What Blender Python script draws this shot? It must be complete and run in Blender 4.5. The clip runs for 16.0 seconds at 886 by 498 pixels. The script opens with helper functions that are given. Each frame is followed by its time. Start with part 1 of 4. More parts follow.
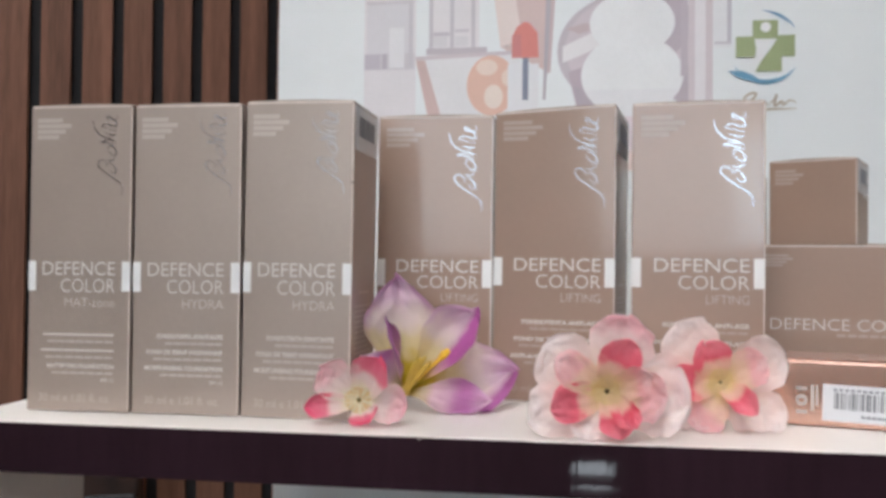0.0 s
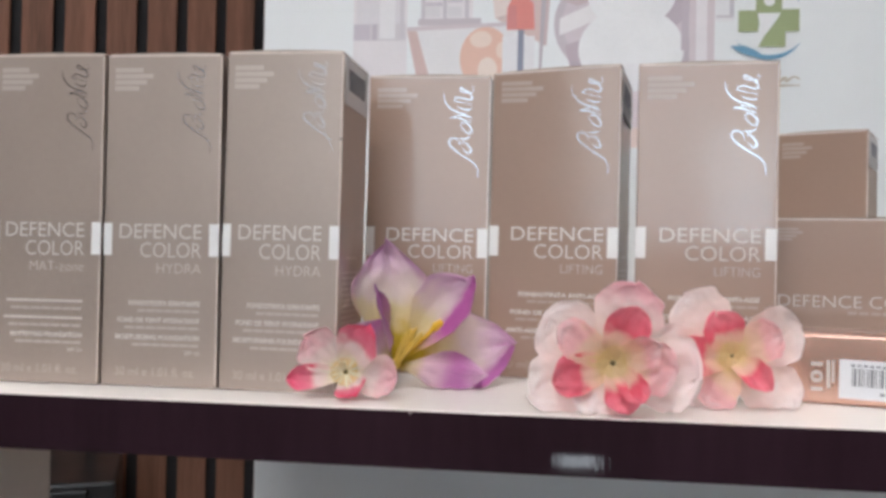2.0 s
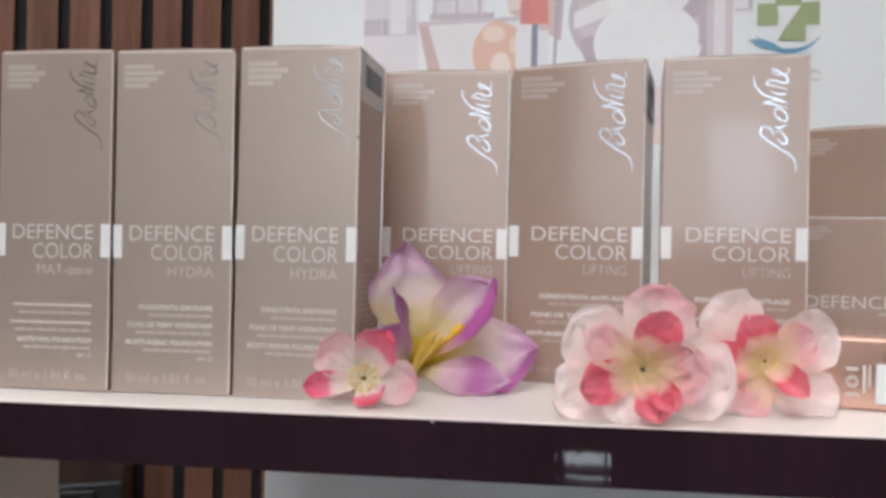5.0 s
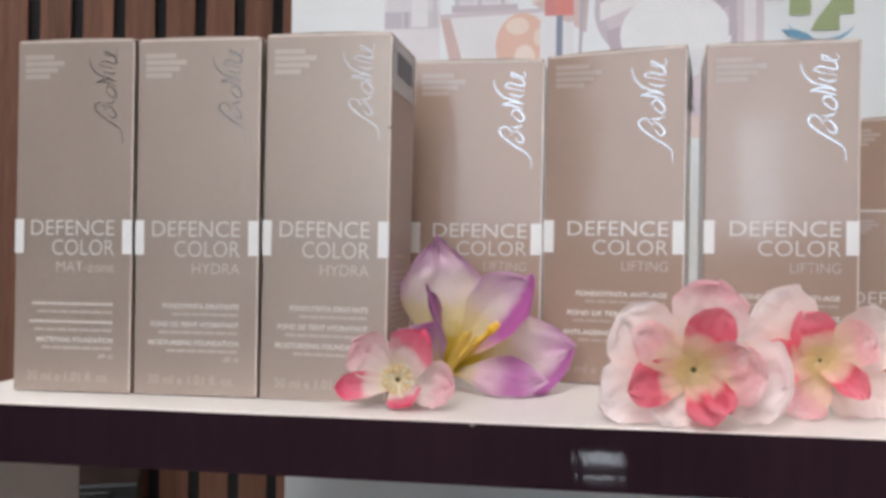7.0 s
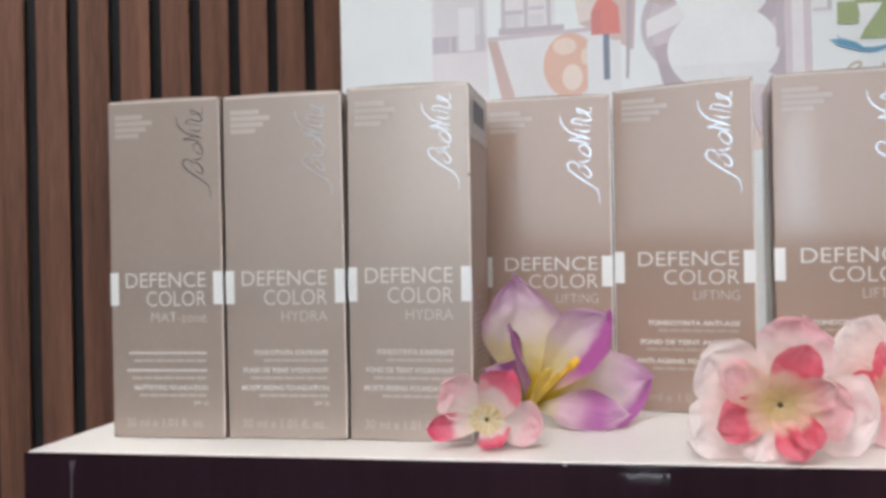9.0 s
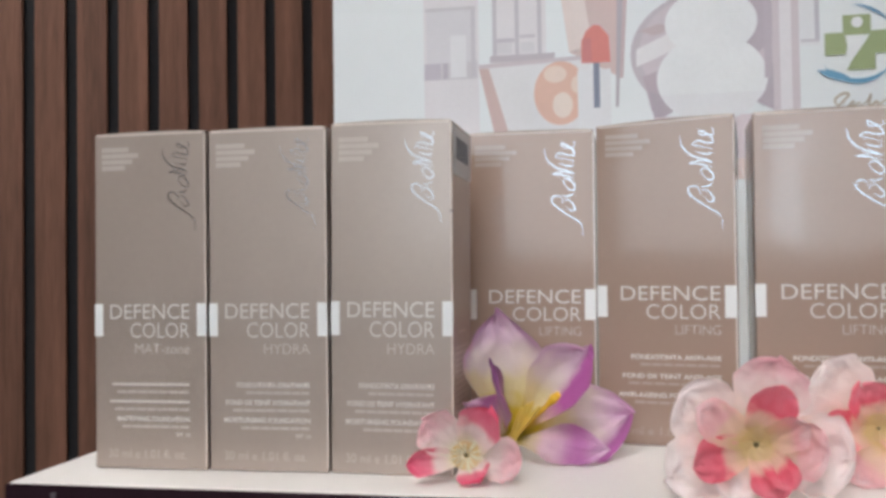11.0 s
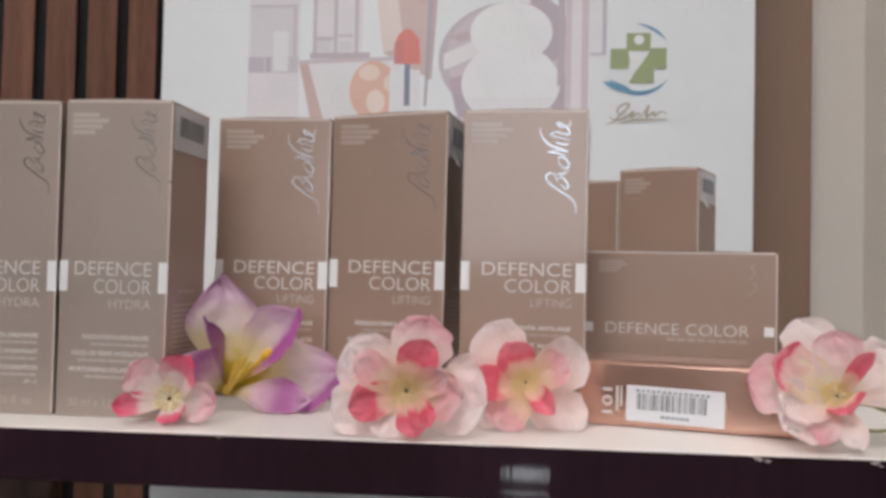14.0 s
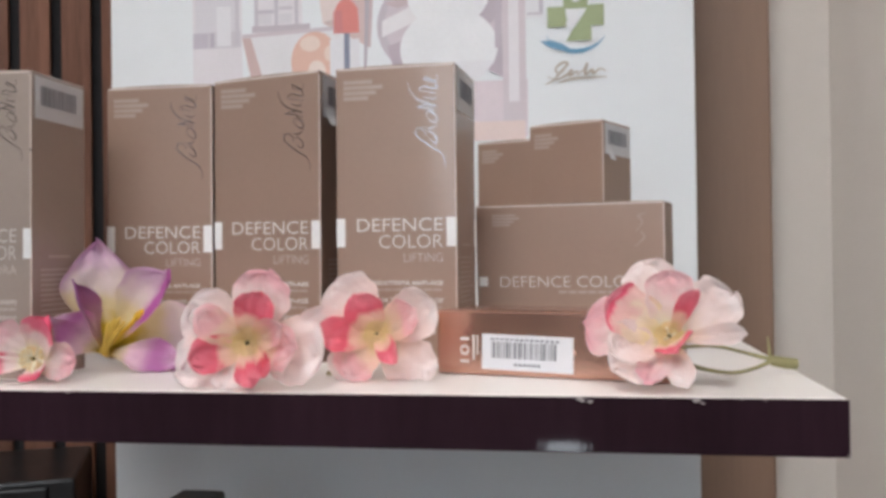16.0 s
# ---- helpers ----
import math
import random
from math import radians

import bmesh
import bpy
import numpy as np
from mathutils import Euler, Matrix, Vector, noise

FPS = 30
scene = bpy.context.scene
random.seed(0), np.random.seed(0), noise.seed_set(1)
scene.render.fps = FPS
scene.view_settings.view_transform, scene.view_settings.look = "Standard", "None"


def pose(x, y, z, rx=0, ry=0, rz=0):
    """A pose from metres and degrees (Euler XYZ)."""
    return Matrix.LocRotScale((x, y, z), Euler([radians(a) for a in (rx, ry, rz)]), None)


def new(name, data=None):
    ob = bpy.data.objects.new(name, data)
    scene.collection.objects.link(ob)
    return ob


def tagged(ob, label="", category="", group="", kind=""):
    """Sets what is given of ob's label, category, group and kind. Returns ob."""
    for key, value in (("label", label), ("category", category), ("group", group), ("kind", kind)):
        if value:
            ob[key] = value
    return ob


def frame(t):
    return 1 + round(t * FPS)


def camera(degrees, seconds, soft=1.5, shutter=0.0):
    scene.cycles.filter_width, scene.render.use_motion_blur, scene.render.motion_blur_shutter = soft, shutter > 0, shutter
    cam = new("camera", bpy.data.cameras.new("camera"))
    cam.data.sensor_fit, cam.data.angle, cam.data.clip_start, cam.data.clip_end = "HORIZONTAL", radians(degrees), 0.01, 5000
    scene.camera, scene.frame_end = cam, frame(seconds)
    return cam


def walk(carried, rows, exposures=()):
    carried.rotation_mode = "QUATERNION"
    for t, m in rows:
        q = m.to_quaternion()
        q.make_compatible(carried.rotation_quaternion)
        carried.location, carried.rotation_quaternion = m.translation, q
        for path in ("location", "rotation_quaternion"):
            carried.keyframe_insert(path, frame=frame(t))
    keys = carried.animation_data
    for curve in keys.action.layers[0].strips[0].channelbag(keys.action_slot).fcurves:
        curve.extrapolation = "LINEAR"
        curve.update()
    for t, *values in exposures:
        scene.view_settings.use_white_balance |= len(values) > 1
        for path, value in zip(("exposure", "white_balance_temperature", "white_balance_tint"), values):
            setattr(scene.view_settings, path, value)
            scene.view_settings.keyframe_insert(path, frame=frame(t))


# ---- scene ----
SHELF = 1.2          # height of the shelf's top
cam = camera(53.1, 16.0, soft=3.5)
METRES, EYE, TILT, LEAN, TURN = 0.352, 1.2606, -4.1, 0.75, 8.5
ROWS = [
    (0.0, 0.0, 0.0, 0.0, -0.11, 5.28, -1.24),
    (0.5, 0.0152, 0.0111, -0.0238, -0.34, 5.19, -1.41),
    (1.0, 0.0097, 0.0154, -0.0248, -0.66, 5.09, -1.51),
    (1.5, -0.0033, 0.0328, -0.0239, -0.78, 4.92, -1.59),
    (2.0, -0.0078, 0.0679, -0.0268, -1.08, 4.92, -1.81),
    (2.5, -0.0285, 0.0824, -0.0256, -1.27, 4.81, -1.92),
    (3.0, -0.0277, 0.0878, -0.0328, -1.3, 4.93, -2.01),
    (3.5, -0.0301, 0.0819, -0.0369, -1.29, 4.76, -1.92),
    (4.0, -0.026, 0.0766, -0.0261, -0.92, 4.74, -1.79),
    (6.5, -0.0318, 0.1431, -0.0141, -0.57, 4.49, -1.5),
    (7.0, -0.0474, 0.1392, -0.0208, -0.02, 4.62, -1.48),
    (7.5, -0.0608, 0.1123, -0.0085, 0.42, 4.41, -1.08),
    (8.0, -0.1036, 0.0792, -0.0124, 1.22, 4.49, -0.33),
    (8.5, -0.1066, 0.079, 0.0024, 1.86, 4.45, 0.09),
    (9.0, -0.0986, 0.1082, 0.0199, 2.05, 4.54, 0.41),
    (11.5, -0.067, 0.0966, 0.0392, 1.61, 5.65, -0.33),
    (12.0, -0.0251, 0.0882, 0.0208, 0.95, 5.6, -0.76),
    (12.5, 0.0522, 0.0586, 0.021, -0.09, 5.56, -1.16),
    (13.0, 0.1024, 0.0278, 0.0053, -1.48, 5.72, -1.37),
    (13.5, 0.1175, 0.0075, 0.001, -2.34, 5.72, -1.54),
    (14.0, 0.1521, -0.02, -0.0029, -3.29, 5.77, -1.68),
    (14.5, 0.1954, -0.0192, -0.0015, -4.43, 5.72, -1.7),
    (15.0, 0.2444, 0.0257, -0.0357, -4.5, 5.33, -1.31),
    (15.5, 0.3474, 0.0091, -0.0312, -2.8, 4.75, -0.81),
    (16.0, 0.3801, -0.0319, -0.031, 0.28, 4.45, 0.0),
]
walk(cam, [(t, pose(0, 0, EYE, TILT, LEAN, TURN) @ pose(METRES * x, METRES * y, METRES * z, 90 + pitch, roll, yaw)) for t, x, y, z, yaw, pitch, roll in ROWS],
     exposures=[(0.0, -0.10, 6500, 10), (2.0, -0.08, 6520, 11), (4.0, -0.07, 6560, 12), (6.5, -0.07, 6560, 12), (8.0, -0.02, 6500, 10), (9.0, 0.0, 6450, 9), (10.5, -0.06, 6480, 9), (12.5, -0.27, 6550, 11), (13.5, -0.28, 6700, 13), (14.5, -0.28, 6750, 13), (15.5, -0.07, 6600, 12), (16.0, -0.06, 6580, 12)])

# ---- world and light ----
world = bpy.data.worlds.new("world")
scene.world = world
world.use_nodes = True
wn = world.node_tree.nodes
sky = wn.new("ShaderNodeTexSky")
sky.sky_type, sky.sun_disc = "NISHITA", False
sky.sun_elevation, sky.sun_rotation = radians(40), radians(180)
world.node_tree.links.new(sky.outputs[0], wn["Background"].inputs[0])
wn["Background"].inputs[1].default_value = 0.1


# ---- materials ----
def mat(name, color, rough=0.5, metal=0.0, vary=0.08, scale=40.0, bump=0.0, bump_scale=300.0, coat=0.0, spec=0.5, stretch=(1, 1, 1), rvary=0.08, own=False, film=0.0):
    """A principled material whose colour and roughness drift at two scales, with fine relief."""
    m = bpy.data.materials.new(name)
    m.use_nodes = True
    nt = m.node_tree
    n, l = nt.nodes, nt.links
    p = n["Principled BSDF"]
    tc = n.new("ShaderNodeTexCoord")
    mp = n.new("ShaderNodeMapping")
    mp.inputs["Scale"].default_value = stretch
    l.new(tc.outputs["Object"], mp.inputs["Vector"])
    if own:
        oi = n.new("ShaderNodeObjectInfo")
        sh = n.new("ShaderNodeMath")
        sh.operation = "MULTIPLY"
        sh.inputs[1].default_value = 37.0
        l.new(oi.outputs["Random"], sh.inputs[0])
        l.new(sh.outputs[0], mp.inputs["Location"])
    a = n.new("ShaderNodeTexNoise")
    a.inputs["Scale"].default_value, a.inputs["Detail"].default_value = scale, 4
    b = n.new("ShaderNodeTexNoise")
    b.inputs["Scale"].default_value, b.inputs["Detail"].default_value = scale * 14, 3
    for t in (a, b):
        l.new(mp.outputs[0], t.inputs["Vector"])
    s = n.new("ShaderNodeMath")
    s.operation = "ADD"
    l.new(a.outputs["Fac"], s.inputs[0])
    h = n.new("ShaderNodeMath")
    h.operation = "MULTIPLY"
    h.inputs[1].default_value = 0.5
    l.new(b.outputs["Fac"], h.inputs[0])
    l.new(h.outputs[0], s.inputs[1])
    r = n.new("ShaderNodeMapRange")
    r.inputs["From Min"].default_value, r.inputs["From Max"].default_value = 0.45, 1.05
    l.new(s.outputs[0], r.inputs["Value"])
    mix = n.new("ShaderNodeMix")
    mix.data_type = "RGBA"
    mix.inputs["A"].default_value = (*[c * (1 - vary) for c in color], 1)
    mix.inputs["B"].default_value = (*[min(1, c * (1 + vary)) for c in color], 1)
    l.new(r.outputs[0], mix.inputs["Factor"])
    l.new(mix.outputs["Result"], p.inputs["Base Color"])
    rr = n.new("ShaderNodeMapRange")
    rr.inputs["To Min"].default_value, rr.inputs["To Max"].default_value = max(0.02, rough - rvary), min(1, rough + rvary)
    l.new(a.outputs["Fac"], rr.inputs["Value"])
    l.new(rr.outputs[0], p.inputs["Roughness"])
    p.inputs["Metallic"].default_value = metal
    p.inputs["Specular IOR Level"].default_value = spec
    p.inputs["Coat Weight"].default_value = coat
    p.inputs["Coat Roughness"].default_value = 0.12
    if film:
        # clear wrapping, smooth but gently buckled
        p.inputs["Coat Roughness"].default_value = 0.085
        mw = n.new("ShaderNodeMapping")
        mw.inputs["Scale"].default_value = (1.0, 1.0, 0.55)
        oi = n.new("ShaderNodeObjectInfo")
        fs = n.new("ShaderNodeMath")
        fs.operation = "MULTIPLY"
        fs.inputs[1].default_value = 23.0
        l.new(oi.outputs["Random"], fs.inputs[0])
        l.new(fs.outputs[0], mw.inputs["Location"])
        l.new(tc.outputs["Object"], mw.inputs["Vector"])
        w = n.new("ShaderNodeTexNoise")
        w.inputs["Scale"].default_value, w.inputs["Detail"].default_value = 26, 1.5
        l.new(mw.outputs[0], w.inputs["Vector"])
        wb = n.new("ShaderNodeBump")
        wb.inputs["Strength"].default_value, wb.inputs["Distance"].default_value = 1.0, film
        l.new(w.outputs["Fac"], wb.inputs["Height"])
        l.new(wb.outputs[0], p.inputs["Coat Normal"])
    if bump:
        c = n.new("ShaderNodeTexNoise")
        c.inputs["Scale"].default_value, c.inputs["Detail"].default_value = bump_scale, 3
        l.new(mp.outputs[0], c.inputs["Vector"])
        k = n.new("ShaderNodeBump")
        k.inputs["Strength"].default_value, k.inputs["Distance"].default_value = bump, 0.0005
        l.new(c.outputs["Fac"], k.inputs["Height"])
        l.new(k.outputs[0], p.inputs["Normal"])
    return m


def petal_mat(name, stops, edge=None, thin=0.35, wander=0.7, side=None, sheer=0.0):
    """Silk petal: colour runs from base to tip over the sheet's own coordinates, edge tints the rims, side tints one half, fine veins, some light through it."""
    m = bpy.data.materials.new(name)
    m.use_nodes = True
    n, l = m.node_tree.nodes, m.node_tree.links
    p = n["Principled BSDF"]
    out = n["Material Output"]
    uv = n.new("ShaderNodeUVMap")
    uv.uv_map = "sheet"
    sep = n.new("ShaderNodeSeparateXYZ")
    l.new(uv.outputs[0], sep.inputs[0])
    tc = n.new("ShaderNodeTexCoord")
    nz = n.new("ShaderNodeTexNoise")
    nz.inputs["Scale"].default_value, nz.inputs["Detail"].default_value = 120, 5
    l.new(tc.outputs["Object"], nz.inputs["Vector"])
    wob = n.new("ShaderNodeMath")
    wob.operation = "MULTIPLY_ADD"
    wob.inputs[1].default_value = wander
    l.new(nz.outputs["Fac"], wob.inputs[0])
    l.new(sep.outputs["X"], wob.inputs[2])
    sub = n.new("ShaderNodeMath")
    sub.operation = "SUBTRACT"
    sub.inputs[1].default_value = wander / 2
    l.new(wob.outputs[0], sub.inputs[0])
    ramp = n.new("ShaderNodeValToRGB")
    ramp.color_ramp.interpolation = "EASE"
    el = ramp.color_ramp.elements
    el[0].position, el[0].color = stops[0][0], (*stops[0][1], 1)
    el[1].position, el[1].color = stops[-1][0], (*stops[-1][1], 1)
    for pos, c in stops[1:-1]:
        e = el.new(pos)
        e.color = (*c, 1)
    l.new(sub.outputs[0], ramp.inputs[0])
    col = ramp.outputs[0]
    if edge:
        er = n.new("ShaderNodeMapRange")
        er.interpolation_type = "SMOOTHSTEP"
        er.inputs["From Min"].default_value, er.inputs["From Max"].default_value = edge[1], edge[2]
        sm = n.new("ShaderNodeMath")
        sm.operation = "MULTIPLY_ADD"
        sm.inputs[1].default_value = 0.3
        l.new(nz.outputs["Fac"], sm.inputs[0])
        l.new(sep.outputs["Y"], sm.inputs[2])
        l.new(sm.outputs[0], er.inputs["Value"])
        mx = n.new("ShaderNodeMix")
        mx.data_type = "RGBA"
        l.new(er.outputs[0], mx.inputs["Factor"])
        l.new(col, mx.inputs["A"])
        mx.inputs["B"].default_value = (*edge[0], 1)
        col = mx.outputs["Result"]
    if side:
        ua = n.new("ShaderNodeUVMap")
        ua.uv_map = "across"
        sa = n.new("ShaderNodeSeparateXYZ")
        l.new(ua.outputs[0], sa.inputs[0])
        jit = n.new("ShaderNodeMath")
        jit.operation = "MULTIPLY_ADD"
        jit.inputs[1].default_value = 0.25
        l.new(nz.outputs["Fac"], jit.inputs[0])
        l.new(sa.outputs["X"], jit.inputs[2])
        sr = n.new("ShaderNodeMapRange")
        sr.interpolation_type = "SMOOTHSTEP"
        sr.inputs["From Min"].default_value, sr.inputs["From Max"].default_value = side[1], side[2]
        l.new(jit.outputs[0], sr.inputs["Value"])
        far = n.new("ShaderNodeMapRange")
        far.inputs["From Min"].default_value, far.inputs["From Max"].default_value = 0.15, 0.5
        l.new(sa.outputs["Y"], far.inputs["Value"])
        both = n.new("ShaderNodeMath")
        both.operation = "MULTIPLY"
        l.new(sr.outputs[0], both.inputs[0])
        l.new(far.outputs[0], both.inputs[1])
        ms2 = n.new("ShaderNodeMix")
        ms2.data_type = "RGBA"
        l.new(both.outputs[0], ms2.inputs["Factor"])
        l.new(col, ms2.inputs["A"])
        ms2.inputs["B"].default_value = (*side[0], 1)
        col = ms2.outputs["Result"]
    l.new(col, p.inputs["Base Color"])
    p.inputs["Roughness"].default_value = 0.6
    p.inputs["Specular IOR Level"].default_value = 0.25
    p.inputs["Sheen Weight"].default_value = 0.1
    wv = n.new("ShaderNodeTexNoise")
    wv.inputs["Scale"].default_value = 1.0
    mp = n.new("ShaderNodeMapping")
    mp.inputs["Scale"].default_value = (3, 26, 1)
    l.new(uv.outputs[0], mp.inputs["Vector"])
    l.new(mp.outputs[0], wv.inputs["Vector"])
    bp = n.new("ShaderNodeBump")
    bp.inputs["Strength"].default_value, bp.inputs["Distance"].default_value = 0.35, 0.0005
    l.new(wv.outputs["Fac"], bp.inputs["Height"])
    fz = n.new("ShaderNodeTexNoise")
    fz.inputs["Scale"].default_value, fz.inputs["Detail"].default_value = 420, 2
    l.new(tc.outputs["Object"], fz.inputs["Vector"])
    fb = n.new("ShaderNodeBump")
    fb.inputs["Strength"].default_value, fb.inputs["Distance"].default_value = 0.35, 0.0004
    l.new(fz.outputs["Fac"], fb.inputs["Height"])
    l.new(bp.outputs[0], fb.inputs["Normal"])
    l.new(fb.outputs[0], p.inputs["Normal"])
    tr = n.new("ShaderNodeBsdfTranslucent")
    l.new(col, tr.inputs["Color"])
    ms = n.new("ShaderNodeMixShader")
    ms.inputs[0].default_value = thin
    l.new(p.outputs[0], ms.inputs[1])
    l.new(tr.outputs[0], ms.inputs[2])
    surface = ms.outputs[0]
    if sheer:
        gauze = n.new("ShaderNodeBsdfTransparent")
        weave = n.new("ShaderNodeMixShader")
        weave.inputs[0].default_value = sheer
        l.new(surface, weave.inputs[1])
        l.new(gauze.outputs[0], weave.inputs[2])
        surface = weave.outputs[0]
    l.new(surface, out.inputs["Surface"])
    return m


def glow(name, color, strength):
    m = bpy.data.materials.new(name)
    m.use_nodes = True
    n = m.node_tree.nodes
    e = n.new("ShaderNodeEmission")
    e.inputs[0].default_value, e.inputs[1].default_value = (*color, 1), strength
    m.node_tree.links.new(e.outputs[0], n["Material Output"].inputs["Surface"])
    return m


TAUPE = mat("taupe_carton", (0.425, 0.347, 0.298), 0.36, 0.34, 0.05, 30, 0.30, 45, coat=0.30, film=0.00045)
BROWN = mat("rose_taupe_carton", (0.335, 0.226, 0.174), 0.42, 0.20, 0.05, 30, 0.30, 45, coat=0.62, film=0.00055)
COPPER = mat("rose_gold_carton", (0.62, 0.37, 0.285), 0.24, 0.85, 0.05, 30, 0.1, 900)
PRINT = mat("dull_print_ink", (0.55, 0.48, 0.43), 0.45, 0, 0.04, 60, coat=0.3, film=0.00045)
PRINT_B = mat("brownish_print_ink", (0.44, 0.345, 0.29), 0.45, 0, 0.04, 60, coat=0.6, film=0.00055)
INK = mat("pale_ink", (0.70, 0.66, 0.62), 0.45, 0, 0.04, 60)
FAINT = mat("faint_ink", (0.63, 0.57, 0.525), 0.45, 0, 0.04, 60)
TABINK = mat("white_tab_ink", (0.80, 0.80, 0.79), 0.4, 0, 0.04, 60)
FOIL = mat("silver_foil", (0.46, 0.49, 0.52), 0.24, 1.0, 0.03, 200, 0.05, 1500)
STICKER = mat("sticker_paper", (0.71, 0.72, 0.74), 0.5, 0, 0.03, 80, 0.1, 900)
BARS = mat("barcode_ink", (0.15, 0.15, 0.165), 0.5, 0, 0.1, 80)
GREYBARS = mat("grey_barcode_ink", (0.22, 0.23, 0.26), 0.5, 0, 0.1, 80)
RUBBED_GLINT = mat("rubbed_and_lit_board_edge", (0.68, 0.59, 0.52), 0.4, 0, 0.15, 200)
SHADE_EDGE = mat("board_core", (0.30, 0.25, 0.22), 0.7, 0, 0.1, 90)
LAMINATE = mat("white_laminate", (0.81, 0.785, 0.755), 0.38, 0, 0.025, 12, 0.1, 500)
PLUM = mat("dark_plum_edging", (0.026, 0.013, 0.019), 0.03, 0, 0.25, 18, 0.04, 420, stretch=(1, 1, 0.12), rvary=0.015)
CHIP = mat("chipped_core", (0.36, 0.32, 0.31), 0.8, 0, 0.2, 400)
SCRATCH = mat("scratched_edging", (0.07, 0.055, 0.065), 0.6, 0, 0.3, 300)
POSTER = mat("poster_film", (0.74, 0.77, 0.78), 0.42, 0, 0.02, 4, 0.03, 40)
WALNUT = mat("brown_board", (0.235, 0.145, 0.098), 0.5, 0, 0.10, 3, 0.15, 60, stretch=(8, 8, 0.6))
DARKWALL = mat("dark_panelling", (0.10, 0.075, 0.06), 0.5, 0, 0.2, 3, 0.2, 60, stretch=(6, 6, 0.5))
PLASTER = mat("cream_plaster", (0.60, 0.55, 0.495), 0.75, 0, 0.035, 3, 0.3, 120)
CEILING = mat("white_ceiling", (0.8, 0.79, 0.77), 0.8, 0, 0.03, 2)
FLOORM = mat("brown_floor", (0.12, 0.10, 0.085), 0.35, 0, 0.1, 2)
SLAT = mat("walnut_slat", (0.185, 0.088, 0.058), 0.62, 0, 0.50, 4, 0.4, 90, stretch=(7, 7, 0.30), spec=0.25, own=True)
FELT = mat("black_felt", (0.018, 0.018, 0.020), 0.95, 0, 0.2, 60, 0.4, 500)
BLACK = mat("black_plastic", (0.015, 0.015, 0.016), 0.35, 0, 0.2, 10)
GREY = mat("grey_plastic", (0.12, 0.12, 0.12), 0.5, 0, 0.2, 10)
STEM = mat("green_stem", (0.30, 0.28, 0.13), 0.5, 0, 0.2, 150, 0.3, 700)
DOT = mat("dark_eyelet", (0.12, 0.09, 0.03), 0.6, 0, 0.2, 100)
CREAM = mat("cream_stamen", (0.82, 0.78, 0.58), 0.6, 0, 0.15, 200)
OCHRE = mat("ochre_stamen", (0.62, 0.42, 0.07), 0.6, 0, 0.15, 200)
YELLOW = mat("yellow_anther", (0.75, 0.46, 0.03), 0.6, 0, 0.15, 200)
P_WHITE = petal_mat("white_pink_petal", [(0.0, (0.80, 0.66, 0.36)), (0.3, (0.93, 0.75, 0.66)), (0.65, (0.95, 0.79, 0.75)), (1.0, (0.96, 0.86, 0.84))], ((0.94, 0.70, 0.72), 1.05, 1.55), 0.30, sheer=0.15)
P_BLUSH = petal_mat("blush_petal", [(0.0, (0.80, 0.64, 0.32)), (0.45, (0.90, 0.68, 0.54)), (0.8, (0.92, 0.56, 0.58)), (1.0, (0.93, 0.70, 0.71))], None, 0.52)
P_ROSE = petal_mat("deep_pink_petal", [(0.0, (0.80, 0.64, 0.32)), (0.36, (0.91, 0.62, 0.51)), (0.60, (0.86, 0.17, 0.24)), (1.0, (0.89, 0.27, 0.34))], None, 0.42, 0.65)
P_EDGE = petal_mat("pink_edged_petal", [(0.0, (0.80, 0.68, 0.34)), (0.5, (0.92, 0.78, 0.62)), (0.72, (0.90, 0.60, 0.56)), (0.86, (0.84, 0.14, 0.23)), (1.0, (0.88, 0.36, 0.43))], None, 0.45)
P_TIP = petal_mat("pink_tipped_petal", [(0.0, (0.86, 0.80, 0.58)), (0.42, (0.90, 0.72, 0.69)), (0.70, (0.88, 0.24, 0.33)), (1.0, (0.86, 0.12, 0.23))], None, 0.42)
P_PALE = petal_mat("pale_pink_petal", [(0.0, (0.86, 0.82, 0.62)), (0.5, (0.90, 0.74, 0.71)), (1.0, (0.90, 0.52, 0.57))], None, 0.42, sheer=0.08)
P_LILY = petal_mat("lilac_petal", [(0.0, (0.36, 0.25, 0.01)), (0.20, (0.60, 0.43, 0.04)), (0.40, (0.76, 0.64, 0.36)), (0.62, (0.80, 0.67, 0.64)), (0.88, (0.72, 0.49, 0.64)), (1.0, (0.62, 0.33, 0.54))], ((0.60, 0.32, 0.54), 0.66, 1.05), 0.35, 0.28)
P_HALF = petal_mat("half_purple_petal", [(0.0, (0.36, 0.25, 0.01)), (0.20, (0.60, 0.43, 0.04)), (0.40, (0.76, 0.64, 0.36)), (0.62, (0.80, 0.67, 0.64)), (0.88, (0.72, 0.49, 0.64)), (1.0, (0.62, 0.33, 0.54))], ((0.66, 0.40, 0.60), 0.75, 1.1), 0.35, 0.28, ((0.48, 0.12, 0.38), 0.62, 0.42))
P_RIM = petal_mat("purple_rimmed_petal", [(0.0, (0.36, 0.25, 0.01)), (0.20, (0.60, 0.43, 0.04)), (0.40, (0.76, 0.64, 0.36)), (0.62, (0.80, 0.67, 0.64)), (0.88, (0.72, 0.49, 0.64)), (1.0, (0.62, 0.33, 0.54))], ((0.62, 0.34, 0.56), 0.80, 1.15), 0.35, 0.28, ((0.50, 0.16, 0.42), 0.40, 0.22))
